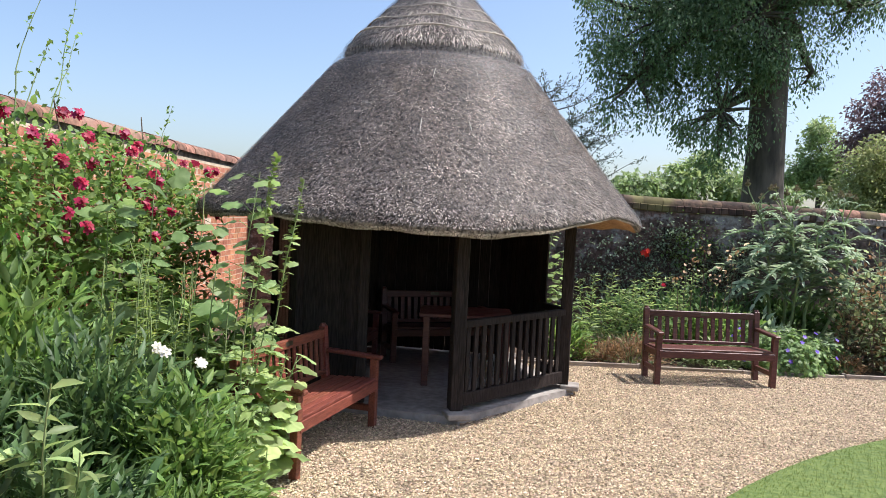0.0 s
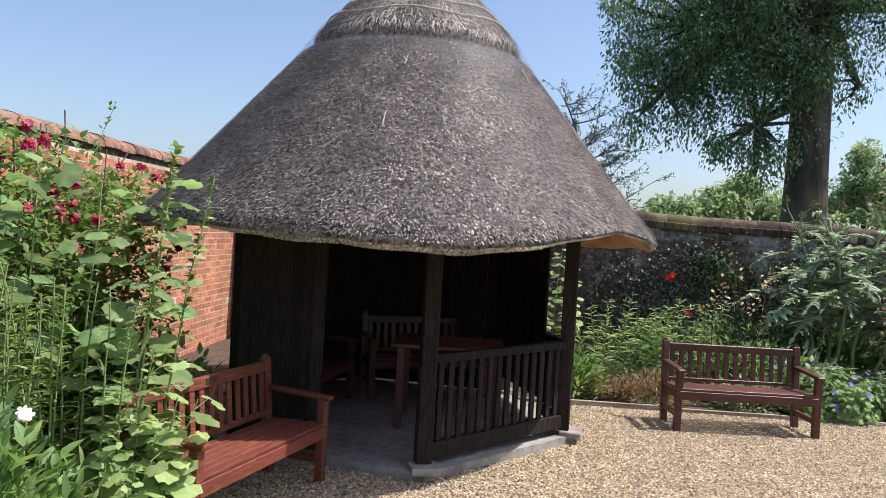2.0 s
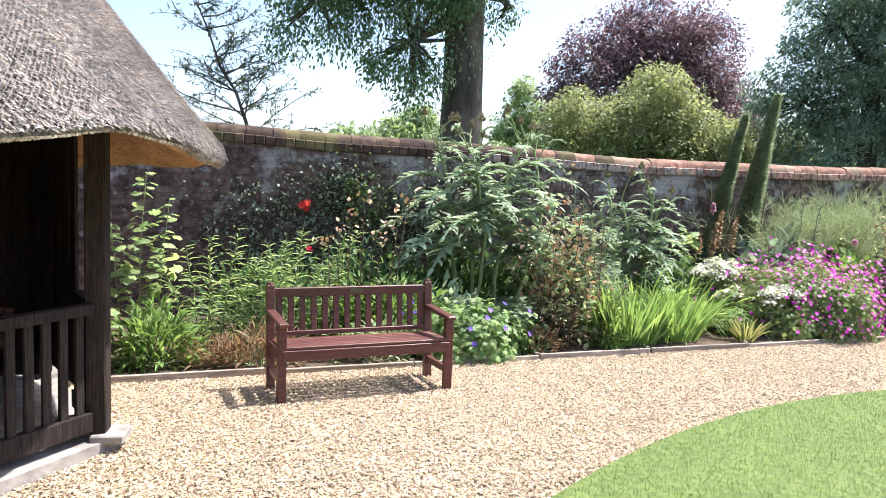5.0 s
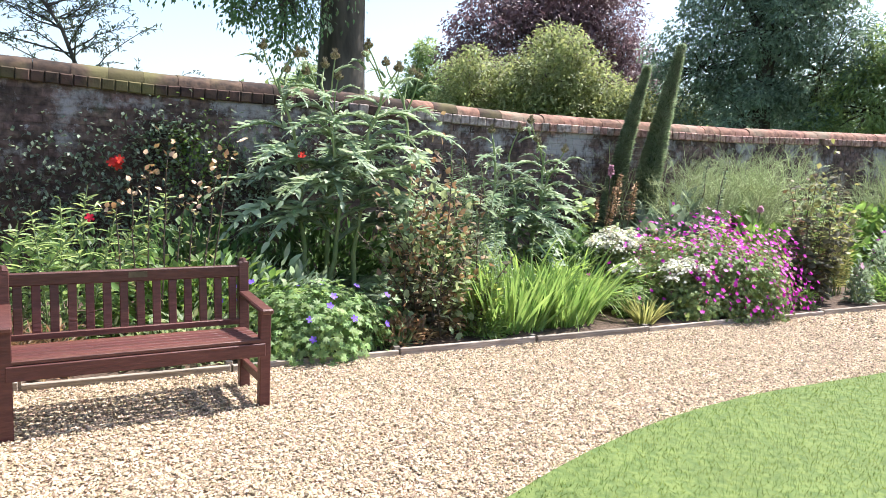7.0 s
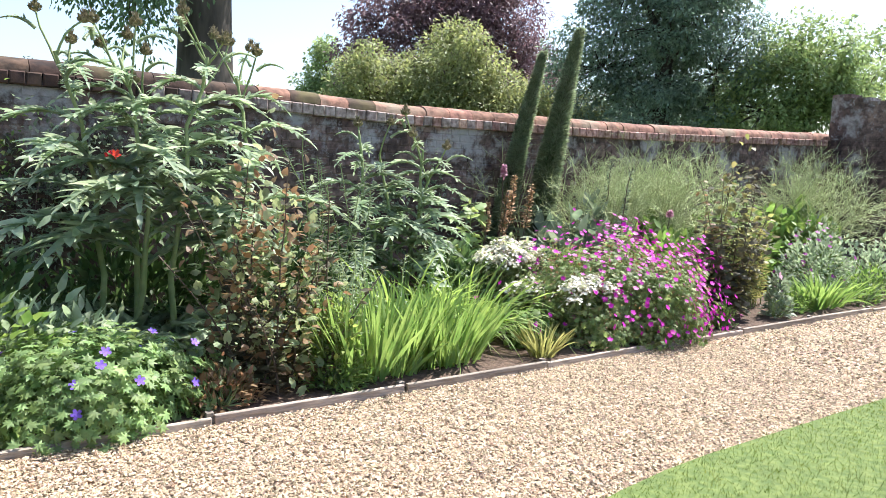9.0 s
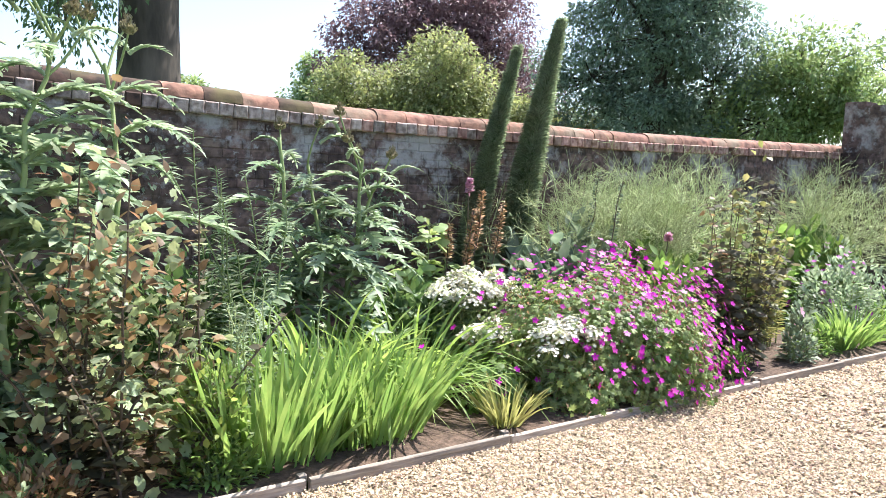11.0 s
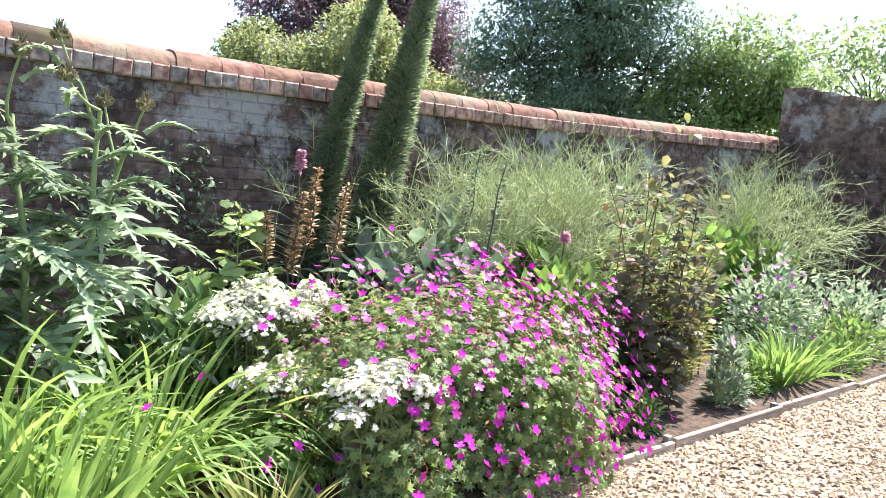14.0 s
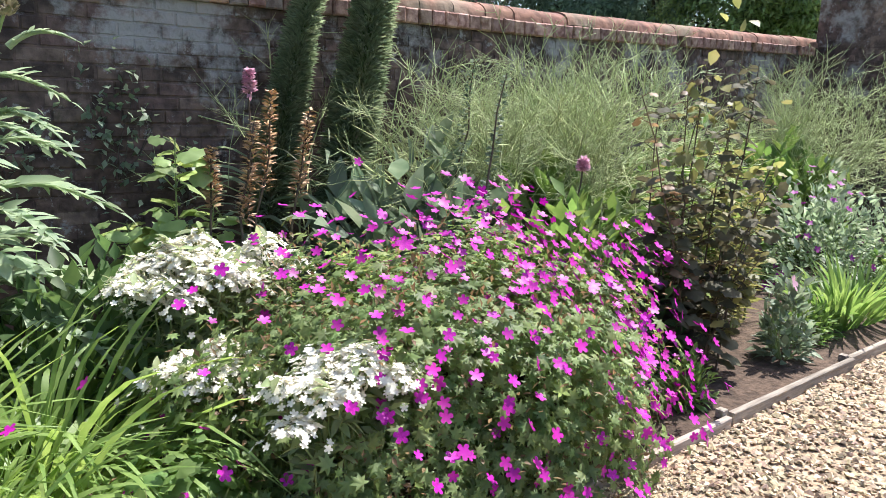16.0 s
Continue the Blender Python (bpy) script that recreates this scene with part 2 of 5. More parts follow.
sheet("flower_bed", [(-3, EDGE_Y + 0.02), (EAST_X, EDGE_Y + 0.02), (EAST_X, WALL_Y), (-3, WALL_Y)], 0.02, M["soil"], "dark bare soil of the border below the wall", "flower bed")
sheet("flower_bed", [(-3, -6), (-0.7, -6), (-0.7, 1), (-1.0, 3.6), (-1.3, 4.6), (-1.35, 5.2), (-3, 6.2)], 0.02, M["soil"], "dark soil of the border beside the gravel", "flower bed")


# ---- the summerhouse ----
HC, HR = Vector((-0.25, 7.4, 0)), 1.5
RY = 7.46
CORNERS = [HC + HR * Vector((math.cos(radians(a)), math.sin(radians(a)), 0)) for a in (-131.0, -74.5, -11.0, 49.0, 109.0, 169.0)]
FLOOR_Z = 0.06
house = thing("summerhouse", Matrix(), "small six-sided dark timber summerhouse with a thatched conical roof", "summerhouse")


def hem(a):
    """How far the eave is lifted at an angle round the roof."""
    d = lambda c, w: math.exp(-(((math.degrees(a) - c + 180) % 360 - 180) / w) ** 2)
    return 0.15 * d(-40, 14) - 0.075 * d(-85, 24) + 0.012 * math.sin(3 * a + 1) + 0.010 * math.sin(11 * a) + 0.006 * math.sin(27 * a + 2)


OUTER = [(2.12, 1.60), (2.165, 1.625), (2.13, 1.72), (1.85, 2.04), (1.665, 2.26), (1.49, 2.47), (1.20, 2.82), (1.0, 3.06), (0.93, 3.11), (0.80, 3.12)]
INNER = [(2.12, 1.60), (1.98, 1.66), (1.55, 2.05), (1.0, 2.6), (0.4, 3.2)]
NECK = [(0.875, 3.06), (0.86, 3.25)]
CAP = [(0.80, 3.215), (0.87, 3.195), (0.885, 3.225), (0.86, 3.28), (0.61, 3.55), (0.34, 3.83), (0.12, 4.04), (0.03, 4.12)]


LEAN_X = 0.035


def lathe(profile, sides, wave):
    bm = bmesh.new()
    rings = []
    for i, (r, z) in enumerate(profile):
        ring = []
        for k in range(sides):
            a = 2 * math.pi * k / sides
            lift = wave(a) * max(0.0, 1 - i / 4)
            ring.append(bm.verts.new((HC.x + LEAN_X * (z - 1.6) + r * math.cos(a), RY + r * math.sin(a), z + lift)))
        rings.append(ring)
    for low, high in zip(rings, rings[1:]):
        for k in range(sides):
            bm.faces.new((low[k], low[(k + 1) % sides], high[(k + 1) % sides], high[k]))
    return bm


part("roof", lathe(OUTER, 120, hem), M["thatch"], house, "weathered grey-brown reed thatch", True)
part("roof_underside", lathe(INNER, 120, hem), M["under"], house, "orange-brown underside of the thatch", True)
part("roof_neck", lathe(NECK, 60, lambda a: 0.0), M["thatch"], house, "dark recess below the ridge cap", True)
cap = part("roof_cap", lathe(CAP, 80, lambda a: 0.015 * math.sin(9 * a)), M["thatch"], house, "thatched ridge cap with a thick cut edge", True)


def straws(profile, count, length, lift, wave, seed, first=0):
    """Reed ends that lie down the slope, a little raised at the tip."""
    g = np.random.default_rng(seed)
    pr = np.array(profile)
    seg = np.linalg.norm(np.diff(pr, axis=0), axis=1)
    area = seg * (pr[1:, 0] + pr[:-1, 0])
    which = g.choice(len(seg), count, p=area / area.sum())
    f = g.random(count)[:, None]
    f = np.where((which == 0)[:, None], 0.25 + 0.75 * f, f)
    rz = pr[which] * (1 - f) + pr[which + 1] * f
    a = g.random(count) * 2 * np.pi
    low = np.array([wave(q) for q in a]) * np.clip(1 - (first + which + f[:, 0]) / 4, 0, 1)
    down = unit(pr[which] - pr[which + 1])
    radial = np.stack([np.cos(a), np.sin(a), np.zeros(count)], 1)
    side = np.stack([-np.sin(a), np.cos(a), np.zeros(count)], 1)
    d3 = radial * down[:, :1] + np.array([0, 0, 1.0]) * down[:, 1:]
    nrm = radial * -down[:, 1:] + np.array([0, 0, 1.0]) * down[:, :1]
    p = np.array([HC.x, RY, 0]) + np.array([LEAN_X, 0, 0]) * (rz[:, 1:] - 1.6) + radial * rz[:, :1] + np.array([0, 0, 1.0]) * (rz[:, 1:] + low[:, None])
    ln = length * (0.5 + g.random((count, 1))) * np.where(which < 1, 0.7, 1.0)[:, None]
    w = 0.0040 * (0.5 + g.random((count, 1)))
    tip = p + d3 * ln + side * (g.normal(0, 0.14, (count, 1)) * ln) + nrm * lift * (0.5 + g.random((count, 1)))
    v = np.stack([p - side * w + nrm * 0.002, p + side * w + nrm * 0.002, tip + side * w * 0.8, tip - side * w * 0.8], 1)
    return Soup().add(v, [(0, 1, 2, 3)])


tagged(straws(OUTER[1:-1], 110000, 0.018, 0.016, hem, 3, 1).part("reeds", M["straw"], house), kind="stuff")
tagged(straws(OUTER[:2], 12000, 0.012, 0.007, hem, 5).part("eave_reeds", M["straw"], house), kind="stuff")
tagged(straws(CAP[1:], 14000, 0.034, 0.012, lambda a: 0.0, 4).part("cap_reeds", M["straw"], house), kind="stuff")

# wire netting stretched over the thatch
def netting(profile, cells, step, wave, first=0):
    pr = np.array(profile)
    seg = np.concatenate([[0], np.cumsum(np.linalg.norm(np.diff(pr, axis=0), axis=1))])
    rows = np.arange(0, seg[-1], step)
    r, z = np.interp(rows, seg, pr[:, 0]) + 0.014, np.interp(rows, seg, pr[:, 1]) + 0.014
    a = (np.arange(cells)[None] + 0.5 * (np.arange(len(rows)) % 2)[:, None]) * 2 * np.pi / cells
    low = np.array([[wave(q) for q in row] for row in a]) * np.clip(1 - (first + np.interp(rows, seg, np.arange(len(pr)))) / 4, 0, 1)[:, None]
    p = np.stack([HC.x + LEAN_X * (z[:, None] - 1.6) + r[:, None] * np.cos(a), RY + r[:, None] * np.sin(a), z[:, None] + low], 2)
    out = np.stack([np.cos(a), np.sin(a), np.full_like(a, 0.8)], 2)
    s = Soup()
    for k in (0, 1):
        q0, q1 = p[:-1], np.roll(p[1:], 0, axis=1).copy()
        for i in range(len(rows) - 1):
            shift = (k - 1 if i % 2 == 0 else k)
            q1[i] = np.roll(p[i + 1], -shift, axis=0)
        d = unit(q1 - q0)
        side = unit(np.cross(d, out[:-1])) * 0.0010
        s.add(np.stack([q0 - side, q0 + side, q1 + side, q1 - side], 2).reshape(-1, 4, 3), [(0, 1, 2, 3)])
    return s


tagged(netting(OUTER[1:-1], 500, 0.020, hem, 1).part("netting", M["net"], house, "fine wire netting over the thatch"), kind="stuff")
tagged(netting([(1.09, 2.95), (0.895, 3.22), (0.865, 3.285), (0.61, 3.56), (0.34, 3.84), (0.16, 4.0)], 230, 0.020, lambda a: 0.0).part("cap_netting", M["net"], house, "fine wire netting stretched over the ridge cap"), kind="stuff")

# the split-hazel bands sewn round the cap
for r, z in ((0.805, 3.375), (0.685, 3.495), (0.55, 3.625), (0.385, 3.80)):
    s = Soup()
    ang = np.linspace(0, 2 * np.pi, 49)
    s.tube(np.stack([HC.x + LEAN_X * (z - 1.6) + r * np.cos(ang), RY + r * np.sin(ang), z + 0.012 * np.sin(7 * ang)], 1), [0.009] * 49, 5)
    s.part("hazel_band", M["hazel"], house, "pale split-hazel band")

# the pale weathered collar and the short iron finial at the peak
part("peak_collar", lathe([(0.17, 4.005), (0.175, 4.03), (0.10, 4.085), (0.03, 4.135), (0.004, 4.14)], 24, lambda a: 0.0), M["lichen"], house, "pale weathered collar at the peak", True)
s = Soup()
s.tube(np.array([(HC.x + LEAN_X * 2.5, RY, z) for z in (4.11, 4.18, 4.20, 4.24, 4.27)]), [0.012, 0.012, 0.022, 0.020, 0.006], 8)
s.part("finial", M["tar"], house, "short dark finial")

# loose pale straws slid down out of the thatch
g = np.random.default_rng(12)
for k in range(9):
    a, f = radians(-95 + 75 * g.random()), g.random()
    r, z = 1.0 + 0.6 * f, 3.06 - 0.70 * f + 0.045
    p = np.array([HC.x + LEAN_X * (z - 1.6) + r * math.cos(a), RY + r * math.sin(a), z])
    d = np.array([0.62 * math.cos(a), 0.62 * math.sin(a), -0.78]) + g.normal(0, 0.18) * np.array([-math.sin(a), math.cos(a), 0])
    s = Soup()
    s.tube(np.stack([p, p + d * (0.07 + 0.08 * g.random())]), [0.0045, 0.003], 5)
    s.part("straw", M["lichen"], house)

# floor and posts
bm = bmesh.new()
low = [bm.verts.new(HC + (c - HC) * 1.07 + Vector((0, 0, -0.02))) for c in CORNERS]
top = [bm.verts.new(HC + (c - HC) * 1.07 + Vector((0, 0, FLOOR_Z))) for c in CORNERS]
bm.faces.new(top)
for i in range(6):
    bm.faces.new((low[i], low[(i + 1) % 6], top[(i + 1) % 6], top[i]))
part("floor_slab", bm, M["slab"], house, "worn grey concrete floor slab")
for i, c in enumerate(CORNERS):
    ang = math.atan2(c.y - HC.y, c.x - HC.x)
    part("post", boxed(bmesh.new(), (0.11, 0.11, 1.95), pose(c.x, c.y, FLOOR_Z + 0.035 + 0.975, 0, 0, math.degrees(ang)), 0.008), M["tar"], house, "dark square timber post")
    pad = HC + (c - HC) * 1.045
    part("post_pad", boxed(bmesh.new(), (0.18, 0.20, 0.05), pose(pad.x, pad.y, FLOOR_Z + 0.012, 0, 0, math.degrees(ang)), 0.008), M["slab"], house, "pale stone pad below the post")


def along(i, f, z=0.0):
    a, b = CORNERS[i], CORNERS[(i + 1) % 6]
    return a + (b - a) * f + Vector((0, 0, z))


def boarding(i, f0, f1, z0, z1, count):
    """Upright boards that close a stretch of one side."""
    for k in range(count):
        a = along(i, f0 + (f1 - f0) * (k + 0.5) / count)
        w = (f1 - f0) * HR / count - 0.004
        d = along(i, 1) - along(i, 0)
        part("wall_board", boxed(bmesh.new(), (w, 0.022 + 0.004 * (k % 2), z1 - z0), pose(a.x, a.y, (z0 + z1) / 2, 0, 0, math.degrees(math.atan2(d.y, d.x))), 0.003), M["tar"], house)


boarding(0, 0.04, 0.42, 0.08, 1.95, 5)
boarding(2, 0.30, 0.96, 0.24, 1.95, 8)
boarding(3, 0.04, 0.96, 0.08, 1.95, 11)
boarding(4, 0.04, 0.96, 0.08, 1.95, 11)
boarding(5, 0.04, 0.96, 0.08, 1.95, 11)
bar("post", along(0, 0.42, 0.08), along(0, 0.42, 2.0), (0.08, 0.08), M["tar"], house)


def railing(i, f0, f1, count):
    bar("handrail", along(i, f0, 0.80), along(i, f1, 0.80), (0.07, 0.06), M["tar"], house)
    bar("bottom_rail", along(i, f0, 0.17), along(i, f1, 0.17), (0.06, 0.11), M["tar"], house)
    for k in range(count):
        f = f0 + (f1 - f0) * (k + 0.7) / (count + 0.4)
        bar("baluster", along(i, f, 0.22), along(i, f, 0.775), (0.05, 0.022), M["tar"], house, 0.002, roll=math.degrees(math.atan2((along(i, 1) - along(i, 0)).y, (along(i, 1) - along(i, 0)).x)))


railing(1, 0.035, 0.965, 14)
railing(2, 0.035, 0.32, 3)


# ---- benches ----
def bench(name, m, material, label, width=1.32, group="garden benches"):
    b = thing(name, m, label, "bench", group)
    w, depth = width / 2 - 0.03, 0.44
    for s in (-1, 1):
        bar("front_leg", (s * w, 0.03, -0.01), (s * w, 0.03, 0.535), (0.06, 0.055), material, b)
        bar("back_leg", (s * w, depth - 0.02, -0.01), (s * w, depth + 0.045, 0.755), (0.06, 0.055), material, b)
        bar("armrest", (s * w, -0.03, 0.545), (s * w, depth, 0.565), (0.07, 0.032), material, b, 0.008)
        bar("stretcher", (s * w, 0.03, 0.14), (s * w, depth, 0.14), (0.035, 0.05), material, b)
        bar("side_rail", (s * w, 0.03, 0.325), (s * w, depth, 0.315), (0.035, 0.07), material, b)
    bar("apron", (-w, 0.01, 0.325), (w, 0.01, 0.325), (0.03, 0.075), material, b)
    for k in range(6):
        y = 0.03 + k * 0.069
        bar("seat_slat", (-w, y, 0.376 - 0.004 * k), (w, y, 0.376 - 0.004 * k), (0.054, 0.022), material, b, 0.004)
    bar("top_rail", (-w, depth + 0.036, 0.70), (w, depth + 0.036, 0.70), (0.035, 0.07), material, b, 0.006)
    bar("lower_rail", (-w, depth + 0.006, 0.395), (w, depth + 0.006, 0.395), (0.032, 0.035), material, b, 0.004)
    n = 14
    for k in range(n):
        x = -w + 2 * w * (k + 0.75) / (n + 0.5)
        bar("back_slat", (x, depth + 0.008, 0.405), (x, depth + 0.034, 0.672), (0.044, 0.016), material, b, 0.003)
    bar("plaque", (-0.02, depth + 0.0165, 0.705), (0.08, depth + 0.0165, 0.705), (0.003, 0.032), M["metal"], b, 0, "small dull metal plaque")
    for s in (-1, 1):
        bm = bmesh.new()
        bmesh.ops.create_cone(bm, cap_ends=True, segments=8, radius1=0.03, radius2=0.02, depth=0.022, matrix=Matrix.Translation((s * w, depth + 0.046, 0.765)))
        part("post_cap", bm, material, b)
    return b


bench("garden_bench", pose(2.955, 7.735, 0.0, 0, 0, 3.2), M["wood_dull"], "brown-stained slatted wooden garden bench on the gravel before the border")
bench("garden_bench", pose(-0.655, 5.11, 0.0, 0, 0, 73.1), M["wood"], "red-stained slatted wooden garden bench half shaded by the thatch")
bench("garden_bench", pose(0.05, 8.05, FLOOR_Z, 0, 0, 20), M["wood_dull"], "dark wooden bench against the boards inside the summerhouse", 1.2)
bench("garden_bench", pose(-0.75, 7.3, FLOOR_Z, 0, 0, 80), M["wood_dull"], "dark wooden bench inside the summerhouse beside the doorway", 1.1)

table = thing("table", pose(0.25, 7.15, FLOOR_Z), "dark wooden table inside the summerhouse", "table")
for k in range(6):
    bar("tabletop_board", (-0.45, -0.27 + k * 0.108, 0.68), (0.45, -0.27 + k * 0.108, 0.68), (0.104, 0.03), M["wood_dull"], table)
for sx in (-1, 1):
    bar("apron", (sx * 0.38, -0.24, 0.625), (sx * 0.38, 0.24, 0.625), (0.03, 0.07), M["wood_dull"], table)
    for sy in (-1, 1):
        bar("leg", (sx * 0.38, sy * 0.24, 0), (sx * 0.38, sy * 0.24, 0.665), (0.06, 0.06), M["wood_dull"], table)


# ---- foliage helpers ----
LANCE_V = np.array([(0, 0, 0), (0.3, 0.5, 0.06), (0.3, -0.5, 0.06), (0.65, 0.38, 0.0), (0.65, -0.38, 0.0), (1, 0, -0.14), (0.35, 0, 0), (0.68, 0, -0.05)])
LANCE_F = np.array([(0, 6, 1), (0, 2, 6), (1, 6, 7), (1, 7, 3), (6, 2, 4), (6, 4, 7), (3, 7, 5), (7, 4, 5)])
SMALL_V = np.array([(0, 0, 0), (0.45, 0.5, 0.08), (0.45, -0.5, 0.08), (1, 0, -0.06)])
SMALL_F = np.array([(0, 2, 3), (0, 3, 1)])
_a = np.linspace(-2.75, 2.75, 15)
_r = np.array([0.72, 0.84, 0.74, 0.90, 0.79, 0.94, 0.83, 1.0, 0.83, 0.94, 0.79, 0.90, 0.74, 0.84, 0.72])
LOBED_V = np.concatenate([[(0.28, 0, 0.05)], np.stack([0.42 + 0.58 * _r * np.cos(_a), 0.62 * _r * np.sin(_a), -0.10 * _r + 0.05 * np.cos(_a * 5)], 1)])
LOBED_F = np.array([(0, i, i + 1) for i in range(1, 15)])
_s = np.array([0.50, 0.84, 0.42, 0.92, 0.46, 0.96, 0.50, 1.0, 0.50, 0.96, 0.46, 0.92, 0.42, 0.84, 0.50])
CUT_V = np.concatenate([[(0.28, 0, 0.05)], np.stack([0.42 + 0.58 * _s * np.cos(_a), 0.62 * _s * np.sin(_a), -0.10 * _s + 0.05 * np.cos(_a * 5)], 1)])
_b = np.linspace(0, 2 * np.pi, 20, endpoint=False)
_q = np.tile([0.50, 0.93, 1.0, 0.93], 5)
PETAL_V = np.concatenate([[(0, 0, 0)], np.stack([_q * np.cos(_b), _q * np.sin(_b), 0.18 * _q], 1)])
PETAL_F = np.array([(0, i, i % 20 + 1) for i in range(1, 21)])
SHAPES = dict(lance=(LANCE_V, LANCE_F), small=(SMALL_V, SMALL_F), lobed=(LOBED_V, LOBED_F), cut=(CUT_V, LOBED_F))


def leaves(soup, pos, way, length, width, kind="small", up=(0, 0, 1.0)):
    """Leaves at pos that point along way; length and width in metres, one each or one for all."""
    n = len(pos)
    if not n:
        return soup
    v, f = SHAPES[kind]
    x = unit(np.asarray(way, dtype=float))
    u = np.broadcast_to(np.asarray(up, dtype=float), (n, 3)) + rng.normal(0, 0.35, (n, 3))
    y = unit(np.cross(u, x))
    z = np.cross(x, y)
    ln = np.broadcast_to(np.asarray(length, dtype=float), (n,))[:, None, None]
    wd = np.broadcast_to(np.asarray(width, dtype=float), (n,))[:, None, None]
    p = np.asarray(pos)[:, None] + x[:, None] * v[None, :, :1] * ln + y[:, None] * v[None, :, 1:2] * wd + z[:, None] * v[None, :, 2:] * ln
    return soup.add(p, f)


def blossoms(soup, pos, way, radius):
    n = len(pos)
    z = unit(np.asarray(way, dtype=float))
    x = unit(np.cross(z, rng.normal(0, 1, (n, 3))))
    y = np.cross(z, x)
    r = np.broadcast_to(np.asarray(radius, dtype=float), (n,))[:, None, None]
    return soup.add(np.asarray(pos)[:, None] + r * (x[:, None] * PETAL_V[None, :, :1] + y[:, None] * PETAL_V[None, :, 1:2] + z[:, None] * PETAL_V[None, :, 2:]), PETAL_F)


def blades(soup, base, way, length, width, droop, steps=4):
    """Long strap leaves that arch over by their own weight."""
    n = len(base)
    s = np.linspace(0, 1, steps + 1)[None, :, None]
    ln = np.broadcast_to(np.asarray(length, dtype=float), (n,))[:, None, None]
    dr = np.broadcast_to(np.asarray(droop, dtype=float), (n,))[:, None, None]
    x = unit(np.asarray(way, dtype=float))
    side = unit(np.cross(x, np.array([0, 0, 1.0]) + rng.normal(0, 0.5, (n, 3))))
    flat = unit(x * np.array([1, 1, 0.0]) + 1e-6)
    mid = np.asarray(base)[:, None] + x[:, None] * ln * s + (flat[:, None] * 0.35 - np.array([0, 0, 1.0])) * dr * ln * s ** 2.4
    w = np.broadcast_to(np.asarray(width, dtype=float), (n,))[:, None, None] * (0.62 + 0.6 * s - 1.2 * s ** 3).clip(0.03, 1) * 0.5
    v = np.stack([mid - side[:, None] * w, mid + side[:, None] * w], 2).reshape(n, -1, 3)
    f = [(2 * k, 2 * k + 1, 2 * k + 3, 2 * k + 2) for k in range(steps)]
    return soup.add(v, f)


PETALS = {}


def flower_parts(t, pos, way, radius, mat, name="flower"):
    """Each blossom a part of its own on one shared mesh."""
    if mat.name not in PETALS:
        me = Soup().add(PETAL_V[None], PETAL_F).mesh(name)
        me.materials.append(mat)
        PETALS[mat.name] = me
    for p, w, r in zip(pos, unit(np.asarray(way, dtype=float)), np.broadcast_to(radius, (len(pos),))):
        ob = new(name, PETALS[mat.name])
        ob.parent = t
        ob.matrix_basis = Matrix.Translation(p) @ Vector(w).to_track_quat("Z", "Y").to_matrix().to_4x4() @ pose(0, 0, 0, 0, 0, rng.random() * 72) @ Matrix.Scale(float(r), 4)


def ball(n):
    return unit(rng.normal(0, 1, (n, 3)))


def limb(soup, a, b, r0, r1, bend=0.15, steps=6, sides=6):
    a, b = np.asarray(a, dtype=float), np.asarray(b, dtype=float)
    s = np.linspace(0, 1, steps)[:, None]
    d = np.linalg.norm(b - a)
    off = rng.normal(0, bend * d, 3)
    pts = a + (b - a) * s + off * np.sin(np.pi * s) * 0.5 + rng.normal(0, 0.012 * d, (steps, 3)) * np.sin(np.pi * s)
    soup.tube(pts, np.linspace(r0, r1, steps), sides)
    return pts


L_TREE = dict(
    ash=leafy("willow-green leaves", (0.075, 0.135, 0.062), (0.14, 0.21, 0.10), 0.35),
    # copper: paler and browner than the leaf itself, distance haze mixed into the colour
    copper=leafy("hazed copper beech leaves", (0.13, 0.080, 0.088), (0.22, 0.14, 0.145), 0.3),
    olive=leafy("olive-yellow leaves", (0.18, 0.22, 0.085), (0.30, 0.325, 0.15), 0.48),
    # dark: lifted well above real foliage, the hazy air painted into the green
    dark=leafy("hazed dark green leaves", (0.13, 0.19, 0.13), (0.22, 0.285, 0.19), 0.42),
    light=leafy("light green leaves", (0.19, 0.26, 0.11), (0.29, 0.37, 0.16), 0.45),
    grey=leafy("grey-green needles", (0.08, 0.10, 0.07), (0.13, 0.15, 0.10), 0.3),
)


